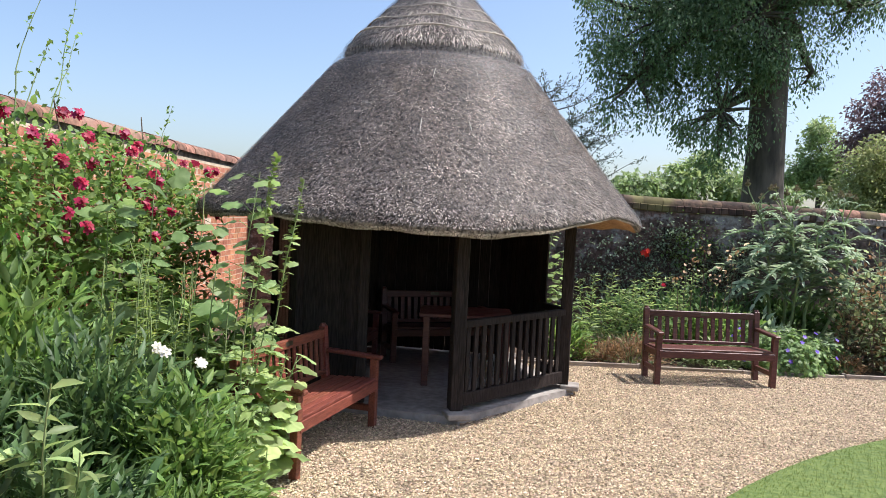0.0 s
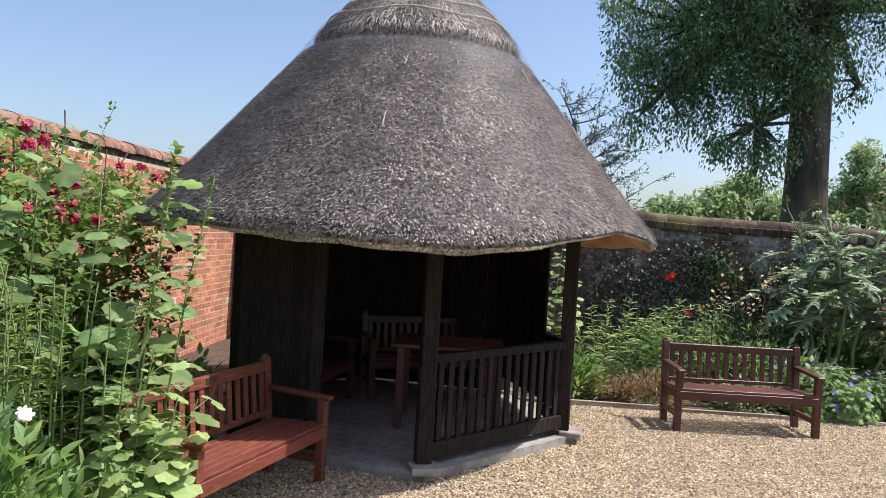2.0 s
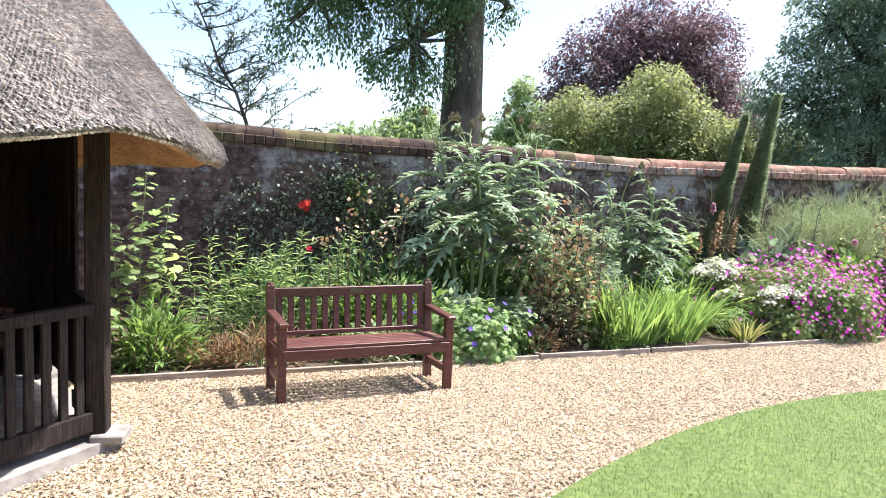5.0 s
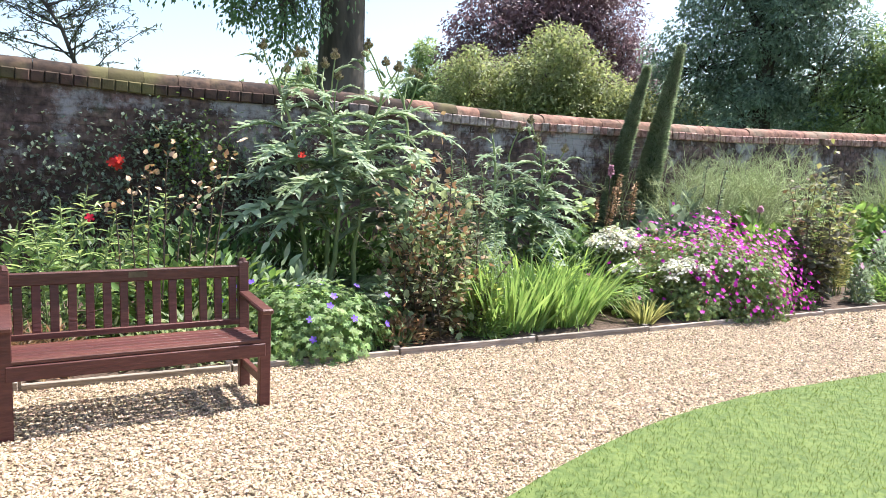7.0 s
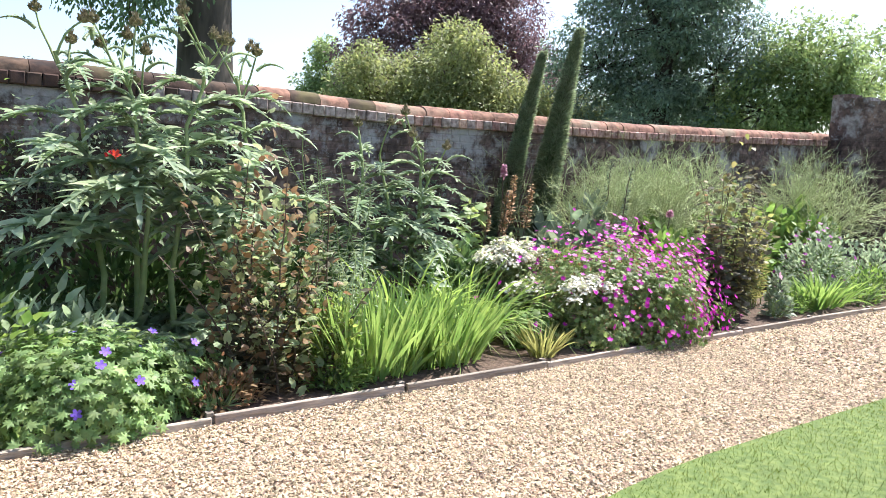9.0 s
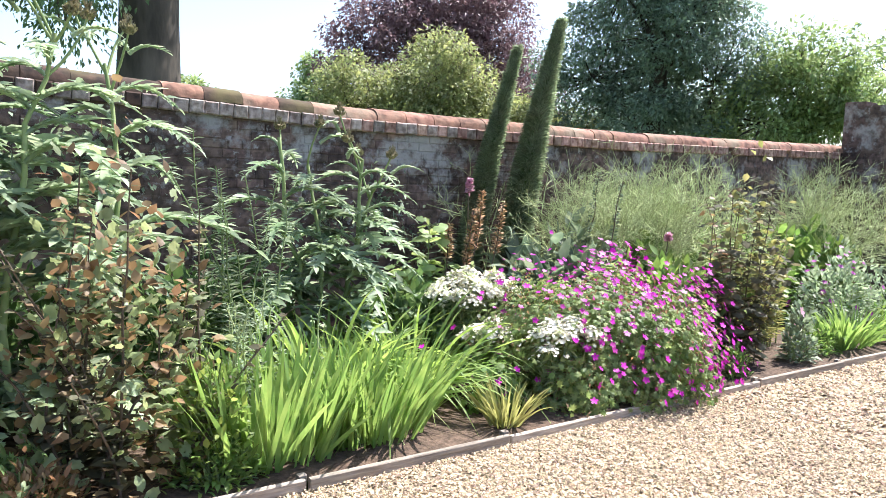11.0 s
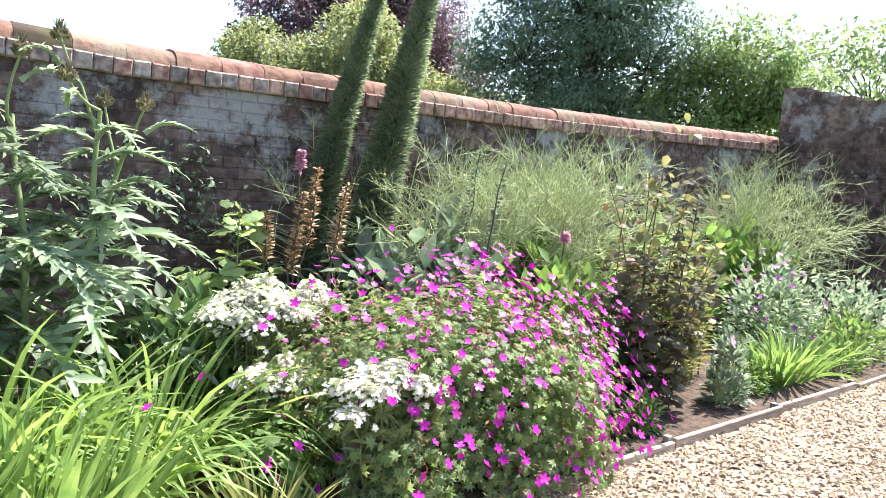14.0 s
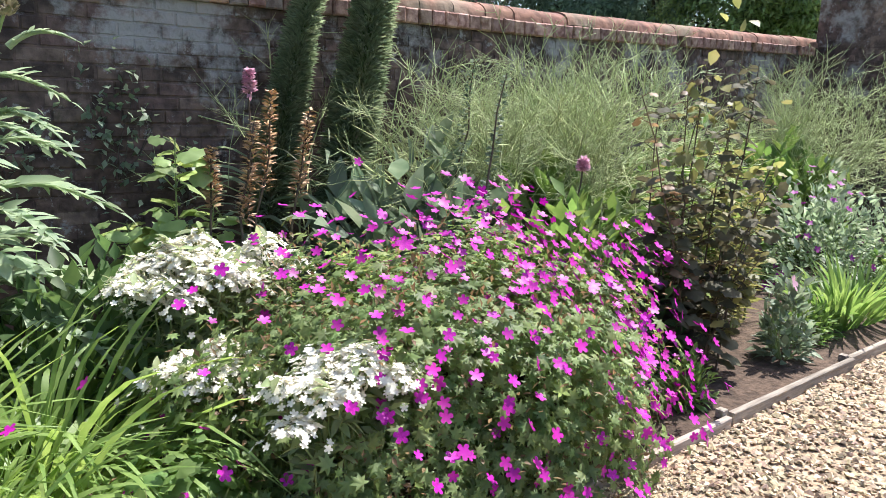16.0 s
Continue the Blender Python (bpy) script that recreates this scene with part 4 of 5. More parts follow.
def cardoon(x, y, stems, leaf_len, label, low=12):
    """stems: (foot x, foot y, top x, top y, top z, buds)."""
    t = plant("cardoon", x, y, label, "cardoon")

    def jagged(a, way, ln, rise, parent, droop=0.55):
        """One long arching leaf: a ribbed blade with deep pointed lobes to both sides."""
        s, k = Soup(), 13
        f = np.linspace(0, 1, k)[:, None]
        way = unit(np.array(way, dtype=float))
        flat = unit(way * np.array([1, 1, 0.0]) + 1e-6)
        pts = a + way * ln * f * rise + flat * ln * 0.35 * f ** 2 - Z * ln * droop * f ** 2.6
        s.tube(pts, np.linspace(0.014, 0.003, k), 5)
        tang = unit(np.gradient(pts, axis=0))
        side = unit(np.cross(tang, Z))
        up = np.cross(side, tang)
        w = ln * 0.055 * np.sin(np.linspace(0.25, 2.9, k))[:, None]
        strip = np.stack([pts - side * w + up * w * 0.5, pts + up * 0.004, pts + side * w + up * w * 0.5], 1)
        s.add(strip.reshape(1, -1, 3), [(3 * i + j, 3 * i + j + 1, 3 * i + j + 4, 3 * i + j + 3) for i in range(k - 1) for j in (0, 1)])
        for sg in (-1, 1):
            size = ln * 0.27 * np.sin(np.linspace(0.45, 2.6, k - 2)) ** 0.8 * (0.6 + 0.6 * rng.random(k - 2))
            leaves(s, pts[1:-1], side[1:-1] * sg * 0.75 + tang[1:-1] * 0.75 + up[1:-1] * 0.25 + rng.normal(0, 0.16, (k - 2, 3)), size, size * 0.33, "lance", up=(0, 0, 1.0))
            half = (pts[1:-2] + pts[2:-1]) / 2
            size = ln * 0.15 * (0.5 + 0.6 * rng.random(k - 3))
            leaves(s, half, side[1:-2] * sg + tang[1:-2] * 0.4 + rng.normal(0, 0.2, (k - 3, 3)), size, size * 0.34, "lance")
        leaves(s, pts[-1:], tang[-1:], ln * 0.16, ln * 0.05, "lance")
        s.part("leaf", G["silver"], parent)

    for k, (fx, fy, tx, ty, tz, buds) in enumerate(stems):
        st = Soup()
        top = np.array([tx, ty, tz])
        pts = limb(st, (fx, fy, 0), top, 0.023, 0.010, 0.12, 9, 8)
        stem = st.part("stem", G["stem"], t, "thick ribbed pale green stem", True)
        for j in range(13):
            f = 0.30 + 0.66 * j / 13 + 0.04 * rng.random()
            i = int(f * 8)
            a = pts[i] + (pts[i + 1] - pts[i]) * (f * 8 % 1)
            b = 1.7 * k + 2.5 * j + rng.normal(0, 0.35)
            jagged(a, (math.cos(b), math.sin(b), 0.75), leaf_len * (1.28 - 0.90 * f), 0.8, stem)
        for j in range(buds):
            b = 2 * np.pi * (j + rng.random()) / max(1, buds)
            e = top + np.array([math.cos(b) * 0.17, math.sin(b) * 0.17, 0.04 + 0.28 * rng.random()])
            bs = Soup()
            limb(bs, pts[-2] + (pts[-1] - pts[-2]) * rng.random(), e, 0.009, 0.006, 0.1, 5, 5)
            stalk = bs.part("bud_stalk", G["stem"], stem)
            u = ball(90)
            bs = Soup()
            leaves(bs, e + u * np.array([0.026, 0.026, 0.022]), u * np.array([0.6, 0.6, 0.2]) + Z * 0.7, 0.030, 0.019, "lance")
            leaves(bs, e + ball(30) * 0.012 + Z * 0.028, ball(30) * 0.4 + Z, 0.05, 0.006, "small")
            bs.part("thistle_head", G["thistle"], stem, "round brownish-green thistle bud")
            jagged(e - Z * 0.12, (math.cos(b + 1), math.sin(b + 1), 1.0), 0.20, 1.0, stem)
    for k in range(low):
        b = 2 * np.pi * k / low + rng.normal(0, 0.2)
        jagged(np.array([math.cos(b) * 0.12, math.sin(b) * 0.08, 0.03]), (math.cos(b), math.sin(b), 1.0 + 0.7 * rng.random()), leaf_len * (0.8 + 0.35 * rng.random()), 0.9, t, 0.75)


cardoon(4.6, 9.9, [(0.0, 0.0, 0.0, 0.1, 2.0, 4), (-0.12, 0.1, -0.38, 0.1, 2.0, 3), (0.10, 0.15, 0.22, 0.3, 1.75, 2)], 0.95, "tall cardoon with jagged silver-green leaves and round thistle buds", 14)
cardoon(4.95, 9.85, [(-0.05, 0.0, 0.18, 0.0, 2.05, 4), (0.1, 0.1, 0.45, 0.2, 1.95, 3)], 0.92, "tall cardoon with jagged silver-green leaves and round thistle buds", 9)
cardoon(6.85, 10.1, [(0.0, 0.0, 0.22, 0.0, 1.5, 2), (-0.1, 0.0, -0.36, 0.1, 1.62, 1), (0.12, 0.0, 0.36, 0.05, 1.36, 2), (-0.05, 0.15, -0.1, 0.2, 1.45, 1)], 0.74, "cardoon with jagged silver leaves before the wall", 16)
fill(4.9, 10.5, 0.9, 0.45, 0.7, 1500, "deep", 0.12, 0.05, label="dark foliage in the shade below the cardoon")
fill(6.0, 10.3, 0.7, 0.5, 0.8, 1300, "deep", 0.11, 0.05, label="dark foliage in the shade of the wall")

t = plant("hardy_geranium", 4.2, 8.85, "low spreading geranium with violet flowers at the gravel's edge", "geranium")
mound(t, 3400, 0.70, 0.42, 0.40, 0.066, 0.060, "fresh", "cut", 20, 0.6, rise=1.3)
p, u = skin(24, 0.62, 0.38, 0.44)
flower_parts(t, p * 1.04 + Z * 0.045, u + np.array([0, -0.4, 0.4]), 0.028, G["violet"])
fill(4.0, 9.35, 0.6, 0.3, 0.5, 900, "silver", 0.11, 0.035, "lance", "silvery low foliage behind the geranium")

t = plant("shrub", 5.22, 8.95, "upright shrub with sparse browning leaves", "shrub")
tops = stalks(t, [(rng.normal(0, 0.16), rng.normal(0, 0.1), 0.55 + 0.85 * rng.random(), rng.normal(0, 0.26), rng.normal(0, 0.12)) for _ in range(22)], "dusk", 0.095, 0.06, "lance", 34, 0.9, "twig", 0.05)
s = Soup()
p, u = dome(520, 0.46, 0.32, 1.4, 0.35)
leaves(s, p, u + ball(520), 0.065, 0.045, "lance")
s2 = Soup()
p, u = dome(380, 0.46, 0.32, 1.35, 0.35)
leaves(s2, p, u + ball(380), 0.08, 0.05, "lobed")
s2.part("green_leaves", G["sage"], t, "dull green leaves")
s.part("dry_leaves", G["brown"], t, "dry brown leaves")

t = plant("iris", 5.95, 8.84, "clump of upright yellow-green iris leaves", "iris")
clump(t, 210, 0.66, 0.031, (0.38, 0.17), 0.09, "iris", 0.34)
t = plant("iris", 6.5, 8.88, "clump of upright yellow-green iris leaves", "iris")
clump(t, 180, 0.62, 0.031, (0.30, 0.17), 0.11, "iris", 0.36)
t = plant("day_lily", 6.45, 9.45, "day lily clump with arching bright green leaves", "day lily")
clump(t, 240, 0.98, 0.026, (0.30, 0.2), 0.62, "lime", 0.55)
t = plant("day_lily", 7.15, 9.5, "day lily clump with arching bright green leaves", "day lily")
clump(t, 240, 0.98, 0.026, (0.28, 0.2), 0.66, "lime", 0.55)
t = plant("day_lily", 6.85, 9.2, "day lily clump with arching bright green leaves", "day lily")
clump(t, 200, 0.80, 0.024, (0.30, 0.18), 0.62, "lime", 0.55)
t = plant("artemisia", 5.92, 9.15, "silvery grey wormwood with upright spikes", "artemisia")
stalks(t, [(rng.normal(0, 0.13), rng.normal(0, 0.08), 0.6 + 0.25 * rng.random(), rng.normal(0, 0.08), 0) for _ in range(16)], "silver", 0.10, 0.022, "lance", 40, 0.8, "pale")
fill(5.62, 8.78, 0.16, 0.16, 0.55, 700, "lime", 0.05, 0.022, "lance", "small bright green box bush")
t = plant("bronze_fennel", 6.1, 9.7, "feathery bronze fennel with thin upright stems", "fennel")
tops = stalks(t, [(rng.normal(0, 0.12), rng.normal(0, 0.1), 1.2 + 0.5 * rng.random(), rng.normal(0, 0.2), 0) for _ in range(9)], "grey", 0.12, 0.010, "small", 120, 0.9, "stem")
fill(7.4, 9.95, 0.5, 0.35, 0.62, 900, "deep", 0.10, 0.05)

# yarrow heads among the geranium
t = plant("sedge", 7.28, 8.68, "small tuft of stiff yellow-green leaves", "sedge")
clump(t, 120, 0.34, 0.016, (0.10, 0.07), 0.2, "amber", 0.5)


def yarrow(x, y, heads, h, rx, ry, label):
    t = plant("yarrow", x, y, label, "yarrow")
    for k in range(heads):
        st, lf, fl = Soup(), Soup(), Soup()
        b, r = 2.4 * k, math.sqrt((k + 0.5) / heads)
        e = np.array([math.cos(b) * r * rx, math.sin(b) * r * ry, h * (1.0 - 0.20 * r) + rng.normal(0, 0.025)])
        pts = limb(st, e * np.array([0.4, 0.4, 0]), e, 0.005, 0.003, 0.05, 6, 4)
        m = 105
        d = rng.normal(0, 1, (m, 3)) * np.array([0.036, 0.036, 0.010])
        d[:, 2] -= (d[:, 0] ** 2 + d[:, 1] ** 2) * 5
        blossoms(fl, e + d, d * 7 + Z + rng.normal(0, 0.25, (m, 3)), 0.0135)
        n = 30
        q = pts[rng.integers(1, 6, n)]
        leaves(lf, q + rng.normal(0, 0.012, (n, 3)), ball(n) * np.array([1, 1, 0.5]), 0.075, 0.026, "lance")
        stem = st.part("stem", G["stem"], t)
        lf.part("foliage", G["sage"], stem)
        tagged(fl.part("flower_head", G["white"], stem, "flat head of tiny creamy white flowers"), kind="stuff")


yarrow(7.72, 9.72, 30, 0.74, 0.28, 0.22, "clump of flat creamy white flower heads")
yarrow(8.05, 9.85, 12, 0.72, 0.2, 0.15, "clump of flat creamy white flower heads")
yarrow(7.62, 9.28, 10, 0.48, 0.17, 0.15, "low white-flowered stems beside the magenta geranium")
yarrow(7.84, 8.80, 14, 0.56, 0.25, 0.13, "white flower heads in front of the magenta geranium")

t = plant("hardy_geranium", 8.55, 9.18, "large mound of geranium covered in magenta flowers", "geranium")
mound(t, 15000, 1.04, 0.76, 0.68, 0.050, 0.044, "meadow", "cut", 60, 0.70, name="leaves", rise=1.0)
s = Soup()
p, u = dome(4200, 1.05, 0.76, 0.72, 0.80)
leaves(s, p, u + ball(4200) * 0.9, 0.035, 0.014, "small")
tagged(s.part("bud_scatter", G["brown"], t, "pale brownish buds and seed beaks"), kind="stuff")
p, u = skin(2600, 1.07, 0.77, 0.73, 0.05)
keep = (rng.random(len(p)) < 0.10 + 0.9 * np.clip((p[:, 0] + 0.45 * p[:, 2] + 0.75) / 1.1, 0, 1)) & (u[:, 1] < 0.5)
p, u = p[keep], u[keep]
p = p * 1.06 + rng.normal(0, 0.03, p.shape) + Z * 0.03
u = u * 0.6 + np.array([0.1, -0.4, 0.5]) + rng.normal(0, 0.35, p.shape)
flower_parts(t, p[:300], u[:300], 0.018 + 0.009 * rng.random(300), G["magenta"])
tagged(blossoms(Soup(), p[300:900], u[300:900], 0.017 + 0.009 * rng.random(len(p[300:900]))).part("flower_scatter", G["magenta"], t), kind="stuff")
t = plant("hardy_geranium", 7.42, 8.98, "straggling shoots of magenta geranium near the edging", "geranium")
mound(t, 420, 0.22, 0.16, 0.30, 0.05, 0.045, "mid", "lobed", 10)
p, u = skin(11, 0.22, 0.16, 0.31)
flower_parts(t, p + Z * 0.02, u + np.array([0, -0.4, 0.3]), 0.024, G["magenta"])

# hollyhock, foxglove and brown seed spikes before the wall
t = plant("hollyhock", 8.0, 10.62, "young hollyhock with broad crinkled green leaves", "hollyhock")
stalks(t, [(0, 0, 1.05, 0, 0), (0.12, 0, 0.75, 0.08, 0), (-0.12, 0.05, 0.65, -0.1, 0), (0.05, -0.1, 0.5, 0.12, -0.1), (-0.1, -0.1, 0.5, -0.15, -0.1)], "holly", 0.185, 0.15, "lobed", 52)


def seed_spike(x, y, h, lean, name, mat, label, length=0.42):
    t = plant(name, x, y, label, name.replace("_", " "))
    st, cp = Soup(), Soup()
    pts = limb(st, (-lean, 0, 0), (0, 0, h), 0.009, 0.004, 0.02, 9, 6)
    n = 190
    f = rng.random(n)
    p = pts[-1] + (pts[0] - pts[-1]) * (f * length / h)[:, None]
    d = unit(ball(n) * np.array([1, 1, 0.2]))
    w = (0.040 if mat == "rust" else 0.028) * (0.45 + 0.55 * np.sqrt(f))
    leaves(cp, p + d * w[:, None] * 0.3, d + Z * 0.4, w + 0.012, 0.018, "lance")
    st.part("stem", G["twig"], t)
    tagged(cp.part("capsule_spike" if mat == "rust" else "floret_spike", G[mat], t), kind="stuff")
    return t


seed_spike(8.46, 10.50, 1.30, 0.12, "foxglove", "rust", "dried brown foxglove spike full of seed capsules", 0.5)
seed_spike(8.34, 10.45, 1.15, 0.14, "foxglove", "rust", "dried brown foxglove spike full of seed capsules", 0.5)
seed_spike(8.62, 10.40, 1.21, 0.20, "foxglove", "rust", "dried brown foxglove spike full of seed capsules", 0.45)
seed_spike(8.16, 10.55, 1.02, 0.02, "foxglove", "rust", "dried brown foxglove spike full of seed capsules", 0.3)
seed_spike(8.38, 10.58, 1.40, -0.02, "foxglove", "pink", "foxglove stem with a few last pink flowers", 0.12)
seed_spike(9.36, 9.75, 1.42, 0.26, "loosestrife", "grey", "leaning grey-green flower spike", 0.7)
seed_spike(9.5, 10.15, 1.5, 0.3, "loosestrife", "grey", "leaning grey-green flower spike", 0.7)
seed_spike(9.75, 9.55, 1.0, 0.1, "loosestrife", "pink", "faded pink flower spike", 0.06)


def echium(x, y, h, bend, r, label):
    t = plant("echium", x, y, label, "echium")
    st, lf = Soup(), Soup()
    k = 16
    s = np.linspace(0, 1, k)
    pts = np.stack([bend * s ** 1.3 - bend * 0.15, 0.05 * s, h * s], 1)
    rad = r * np.clip(np.sin(np.clip(s * 1.1 + 0.30, 0, 1) * np.pi * 0.62) * (1.0 - 0.86 * s ** 2.2), 0.1, 1)
    st.tube(pts, rad * 0.55, 10)
    n = 14000
    q = np.sort(rng.random(n)) ** 0.92 * (k - 1.01)
    i = q.astype(int)
    c = pts[i] + (pts[i + 1] - pts[i]) * (q % 1)[:, None]
    rr = rad[i] + (rad[i + 1] - rad[i]) * (q % 1)
    a = rng.random(n) * 2 * np.pi
    d = np.stack([np.cos(a), np.sin(a), np.zeros(n)], 1)
    leaves(lf, c + d * (rr * 0.5)[:, None], d + Z * (0.1 + 0.9 * rng.random((n, 1))) + rng.normal(0, 0.22, (n, 3)), rr * 0.42 + 0.030 + 0.030 * rng.random(n), 0.012, "small")
    low = 36
    zz = rng.random(low) * 0.9
    a = rng.random(low) * 2 * np.pi
    d = np.stack([np.cos(a), np.sin(a), np.zeros(low)], 1)
    blades(lf, np.stack([-bend * 0.15 + 0 * zz, 0 * zz, zz * h * 0.42], 1) + d * 0.04, d + Z * 0.5, 0.34, 0.04, 0.5, 4)
    st.part("stem", G["deep"], t)
    lf.part("leaves", G["echium"], t, "dense narrow hazed dark green leaves")
    return t


echium(9.0, 10.7, 2.92, 0.60, 0.165, "tall curving giant echium tower densely clothed in green")
echium(8.62, 10.88, 2.64, 0.62, 0.12, "tall curving giant echium tower densely clothed in green")


def airy(x, y, h, r, mat, label, name="sea_kale", first=13, rad=0.0105):
    """A cloud of fine forking stems."""
    t = plant(name, x, y, label, "plant")

    def grow(st, a, d, ln, rad, depth):
        b = a + d * ln
        m = (a + b) / 2 + rng.normal(0, 0.05 * ln, 3)
        st.tube(np.stack([a, m, b]), [rad, rad * 0.85, rad * 0.7], 3)
        if depth:
            for _ in range(3 if depth > 1 else 4):
                grow(st, a + (b - a) * (0.45 + 0.55 * rng.random()), unit(d + ball(1)[0] * 0.95 + Z * 0.05), ln * (0.52 + 0.25 * rng.random()), rad * 0.62, depth - 1)

    for k in range(first):
        a = rng.random() * 2 * np.pi
        f = math.sqrt(rng.random())
        d = unit(np.array([math.cos(a) * r * f * 0.9, math.sin(a) * r * f * 0.6, h * 0.75]))
        st = Soup()
        grow(st, np.array([0.05 * math.cos(a), 0.05 * math.sin(a), 0.1]), d, h * 0.46, rad, 4)
        st.part("stem", G[mat], t)
    return t


airy(10.55, 10.25, 1.75, 1.15, "pale", "airy cloud of fine pale green forking seed stems", first=40)
airy(9.75, 10.4, 1.6, 0.9, "pale", "airy cloud of fine pale green forking seed stems", first=24)
airy(8.80, 10.72, 1.9, 0.5, "pale", "bare forking pale seed stems", first=3, rad=0.008)
airy(13.9, 10.25, 1.75, 1.2, "pale", "airy cloud of fine pale green forking seed stems", first=30)
fill(9.3, 10.3, 0.75, 0.5, 0.85, 900, "grey", 0.20, 0.09, "lance", "broad grey-green leaves below the echium")
fill(10.3, 10.2, 0.8, 0.5, 0.85, 900, "mid", 0.18, 0.08, "lance", "broad green leaves below the seed stems")
fill(11.7, 10.2, 0.9, 0.5, 1.0, 1200, "mid", 0.14, 0.07, "lance", "leafy green plants before the wall")
fill(13.3, 10.2, 1.0, 0.5, 0.95, 1200, "mid", 0.14, 0.07, "lance", "leafy green plants before the wall")
fill(9.55, 9.45, 0.45, 0.4, 0.75, 1000, "mid", 0.10, 0.05)

t = plant("orache", 10.0, 8.98, "tall dark-leaved plant with yellowing upper leaves", "orache")
orache_stems = [(rng.normal(0, 0.18), rng.normal(0, 0.1), 0.5 + 1.15 * rng.random() ** 1.2, rng.normal(0.05, 0.24), rng.normal(0, 0.1)) for _ in range(20)]
stalks(t, orache_stems[:12], "dusk", 0.11, 0.07, "lobed", 36, 0.8, "twig", 0.10, 0.45, 0.006)
stalks(t, orache_stems[12:17], "amber", 0.085, 0.055, "lobed", 26, 0.8, "twig", 0.30, 0.45, 0.006)
stalks(t, orache_stems[17:], "brown", 0.08, 0.05, "lobed", 24, 0.8, "twig", 0.30, 0.45, 0.006)
s = Soup()
p, u = dome(260, 0.5, 0.35, 1.62, 0.4)
p = p[p[:, 2] > 0.7]
leaves(s, p, ball(len(p)), 0.07, 0.05, "lance")
s.part("yellow_leaves", G["amber"], t, "yellowing leaves")
bl = Soup()
blossoms(bl, np.array([(0.42, -0.28, 0.43), (0.5, -0.2, 0.30)]), np.array([(0.2, -1, 0.4), (0, -1, 0.3)]), 0.045)
bl.part("flowers", G["pink"], t, "pale pink flower")
t = plant("bronze_fennel", 10.75, 9.2, "feathery bronze-tinged fennel by the dark shrub", "fennel")
stalks(t, [(rng.normal(0, 0.16), rng.normal(0, 0.1), 0.6 + 0.4 * rng.random(), rng.normal(0, 0.14), 0) for _ in range(14)], "amber", 0.12, 0.010, "small", 110, 0.9, "stem")
t = plant("iris", 11.6, 8.86, "clump of upright green iris leaves", "iris")
clump(t, 200, 0.52, 0.028, (0.4, 0.16), 0.3, "iris", 0.6)
t = plant("phlox", 12.6, 9.5, "bushy plant with dark purple flowers", "phlox")
mound(t, 1500, 0.7, 0.4, 0.75, 0.07, 0.03, "silver", "lance")
p, u = skin(60, 0.7, 0.4, 0.78)
flower_parts(t, p, u + np.array([0, -0.3, 0.3]), 0.03, leafy("purple petals", (0.20, 0.02, 0.16), (0.32, 0.05, 0.26), 0.2))
fill(13.6, 9.2, 0.8, 0.4, 0.6, 1000, "silver", 0.08, 0.03, "lance", "silvery low foliage at the far end")
fill(12.9, 8.95, 0.5, 0.3, 0.35, 600, "mid", 0.06, 0.03, "small", "low green plant at the edging")

for x, y, rx, ry, h, n, mat, ln, wd in ((9.55, 8.72, 0.16, 0.1, 0.2, 260, "mid", 0.05, 0.02), (10.5, 8.74, 0.14, 0.12, 0.45, 320, "grey", 0.07, 0.03), (10.95, 8.85, 0.3, 0.16, 0.22, 380, "mid", 0.06, 0.02), (9.7, 9.2, 0.3, 0.25, 0.5, 600, "deep", 0.09, 0.04), (5.62, 8.7, 0.22, 0.12, 0.16, 260, "mid", 0.06, 0.02), (4.85, 8.68, 0.25, 0.13, 0.22, 420, "brown", 0.05, 0.02), (3.3, 8.75, 0.5, 0.18, 0.3, 700, "sage", 0.06, 0.025), (2.3, 8.72, 0.5, 0.16, 0.28, 600, "brown", 0.09, 0.015), (12.3, 8.78, 0.4, 0.16, 0.25, 400, "mid", 0.07, 0.02)):
    fill(x, y, rx, ry, h, n, mat, ln, wd, "lance", "low leafy plant at the foot of the border")

# --- border before the west wall ---
t = thing("climbing_rose", pose(-2.75, 5.6, 0.02), "climbing rose with crimson flowers trained over the brick wall", "rose")
s, st, bl = Soup(), Soup(), Soup()
for k in range(22):
    y = -1.9 + 4.0 * rng.random()
    pts = limb(st, (0, y * 0.5, 0), (0.25 * rng.random(), y, 1.5 + 0.9 * rng.random()), 0.012, 0.005, 0.12, 8, 5)
n = 13000
p = np.stack([0.55 * rng.random(n) ** 1.5 - 0.1, -2.4 + 4.5 * rng.random(n), 0.35 + 1.85 * rng.random(n) ** 0.8], 1)
p[:, 2] -= 0.20 * np.sin(p[:, 1] * 2.1) ** 2 + np.clip(p[:, 1] - 0.2, 0, 3) * 0.16
p[:, 0] += 0.12 * np.sin(p[:, 1] * 5) * np.cos(p[:, 2] * 6)
leaves(s, p, ball(n) * 0.8 + np.array([0.5, -0.1, 0.1]), 0.055 + 0.03 * rng.random(n), 0.040, "lance")
m = 48
q = np.stack([0.30 + 0.22 * rng.random(m), -2.0 + 4.0 * rng.random(m), 1.25 + 0.98 * rng.random(m) ** 0.7], 1)
q[:, 2] -= np.clip(q[:, 1] - 0.2, 0, 3) * 0.12
for c in q:
    k = 7
    d = ball(k) * 0.024
    blossoms(Soup(), c + d, d * 20 + np.array([0.5, -0.4, 0.4]), 0.029).part("bloom", G["crimson"], t, "crimson rose bloom")
tagged(st.part("cane_tangle", G["twig"], t), kind="stuff")
s.part("leaves", G["mid"], t)
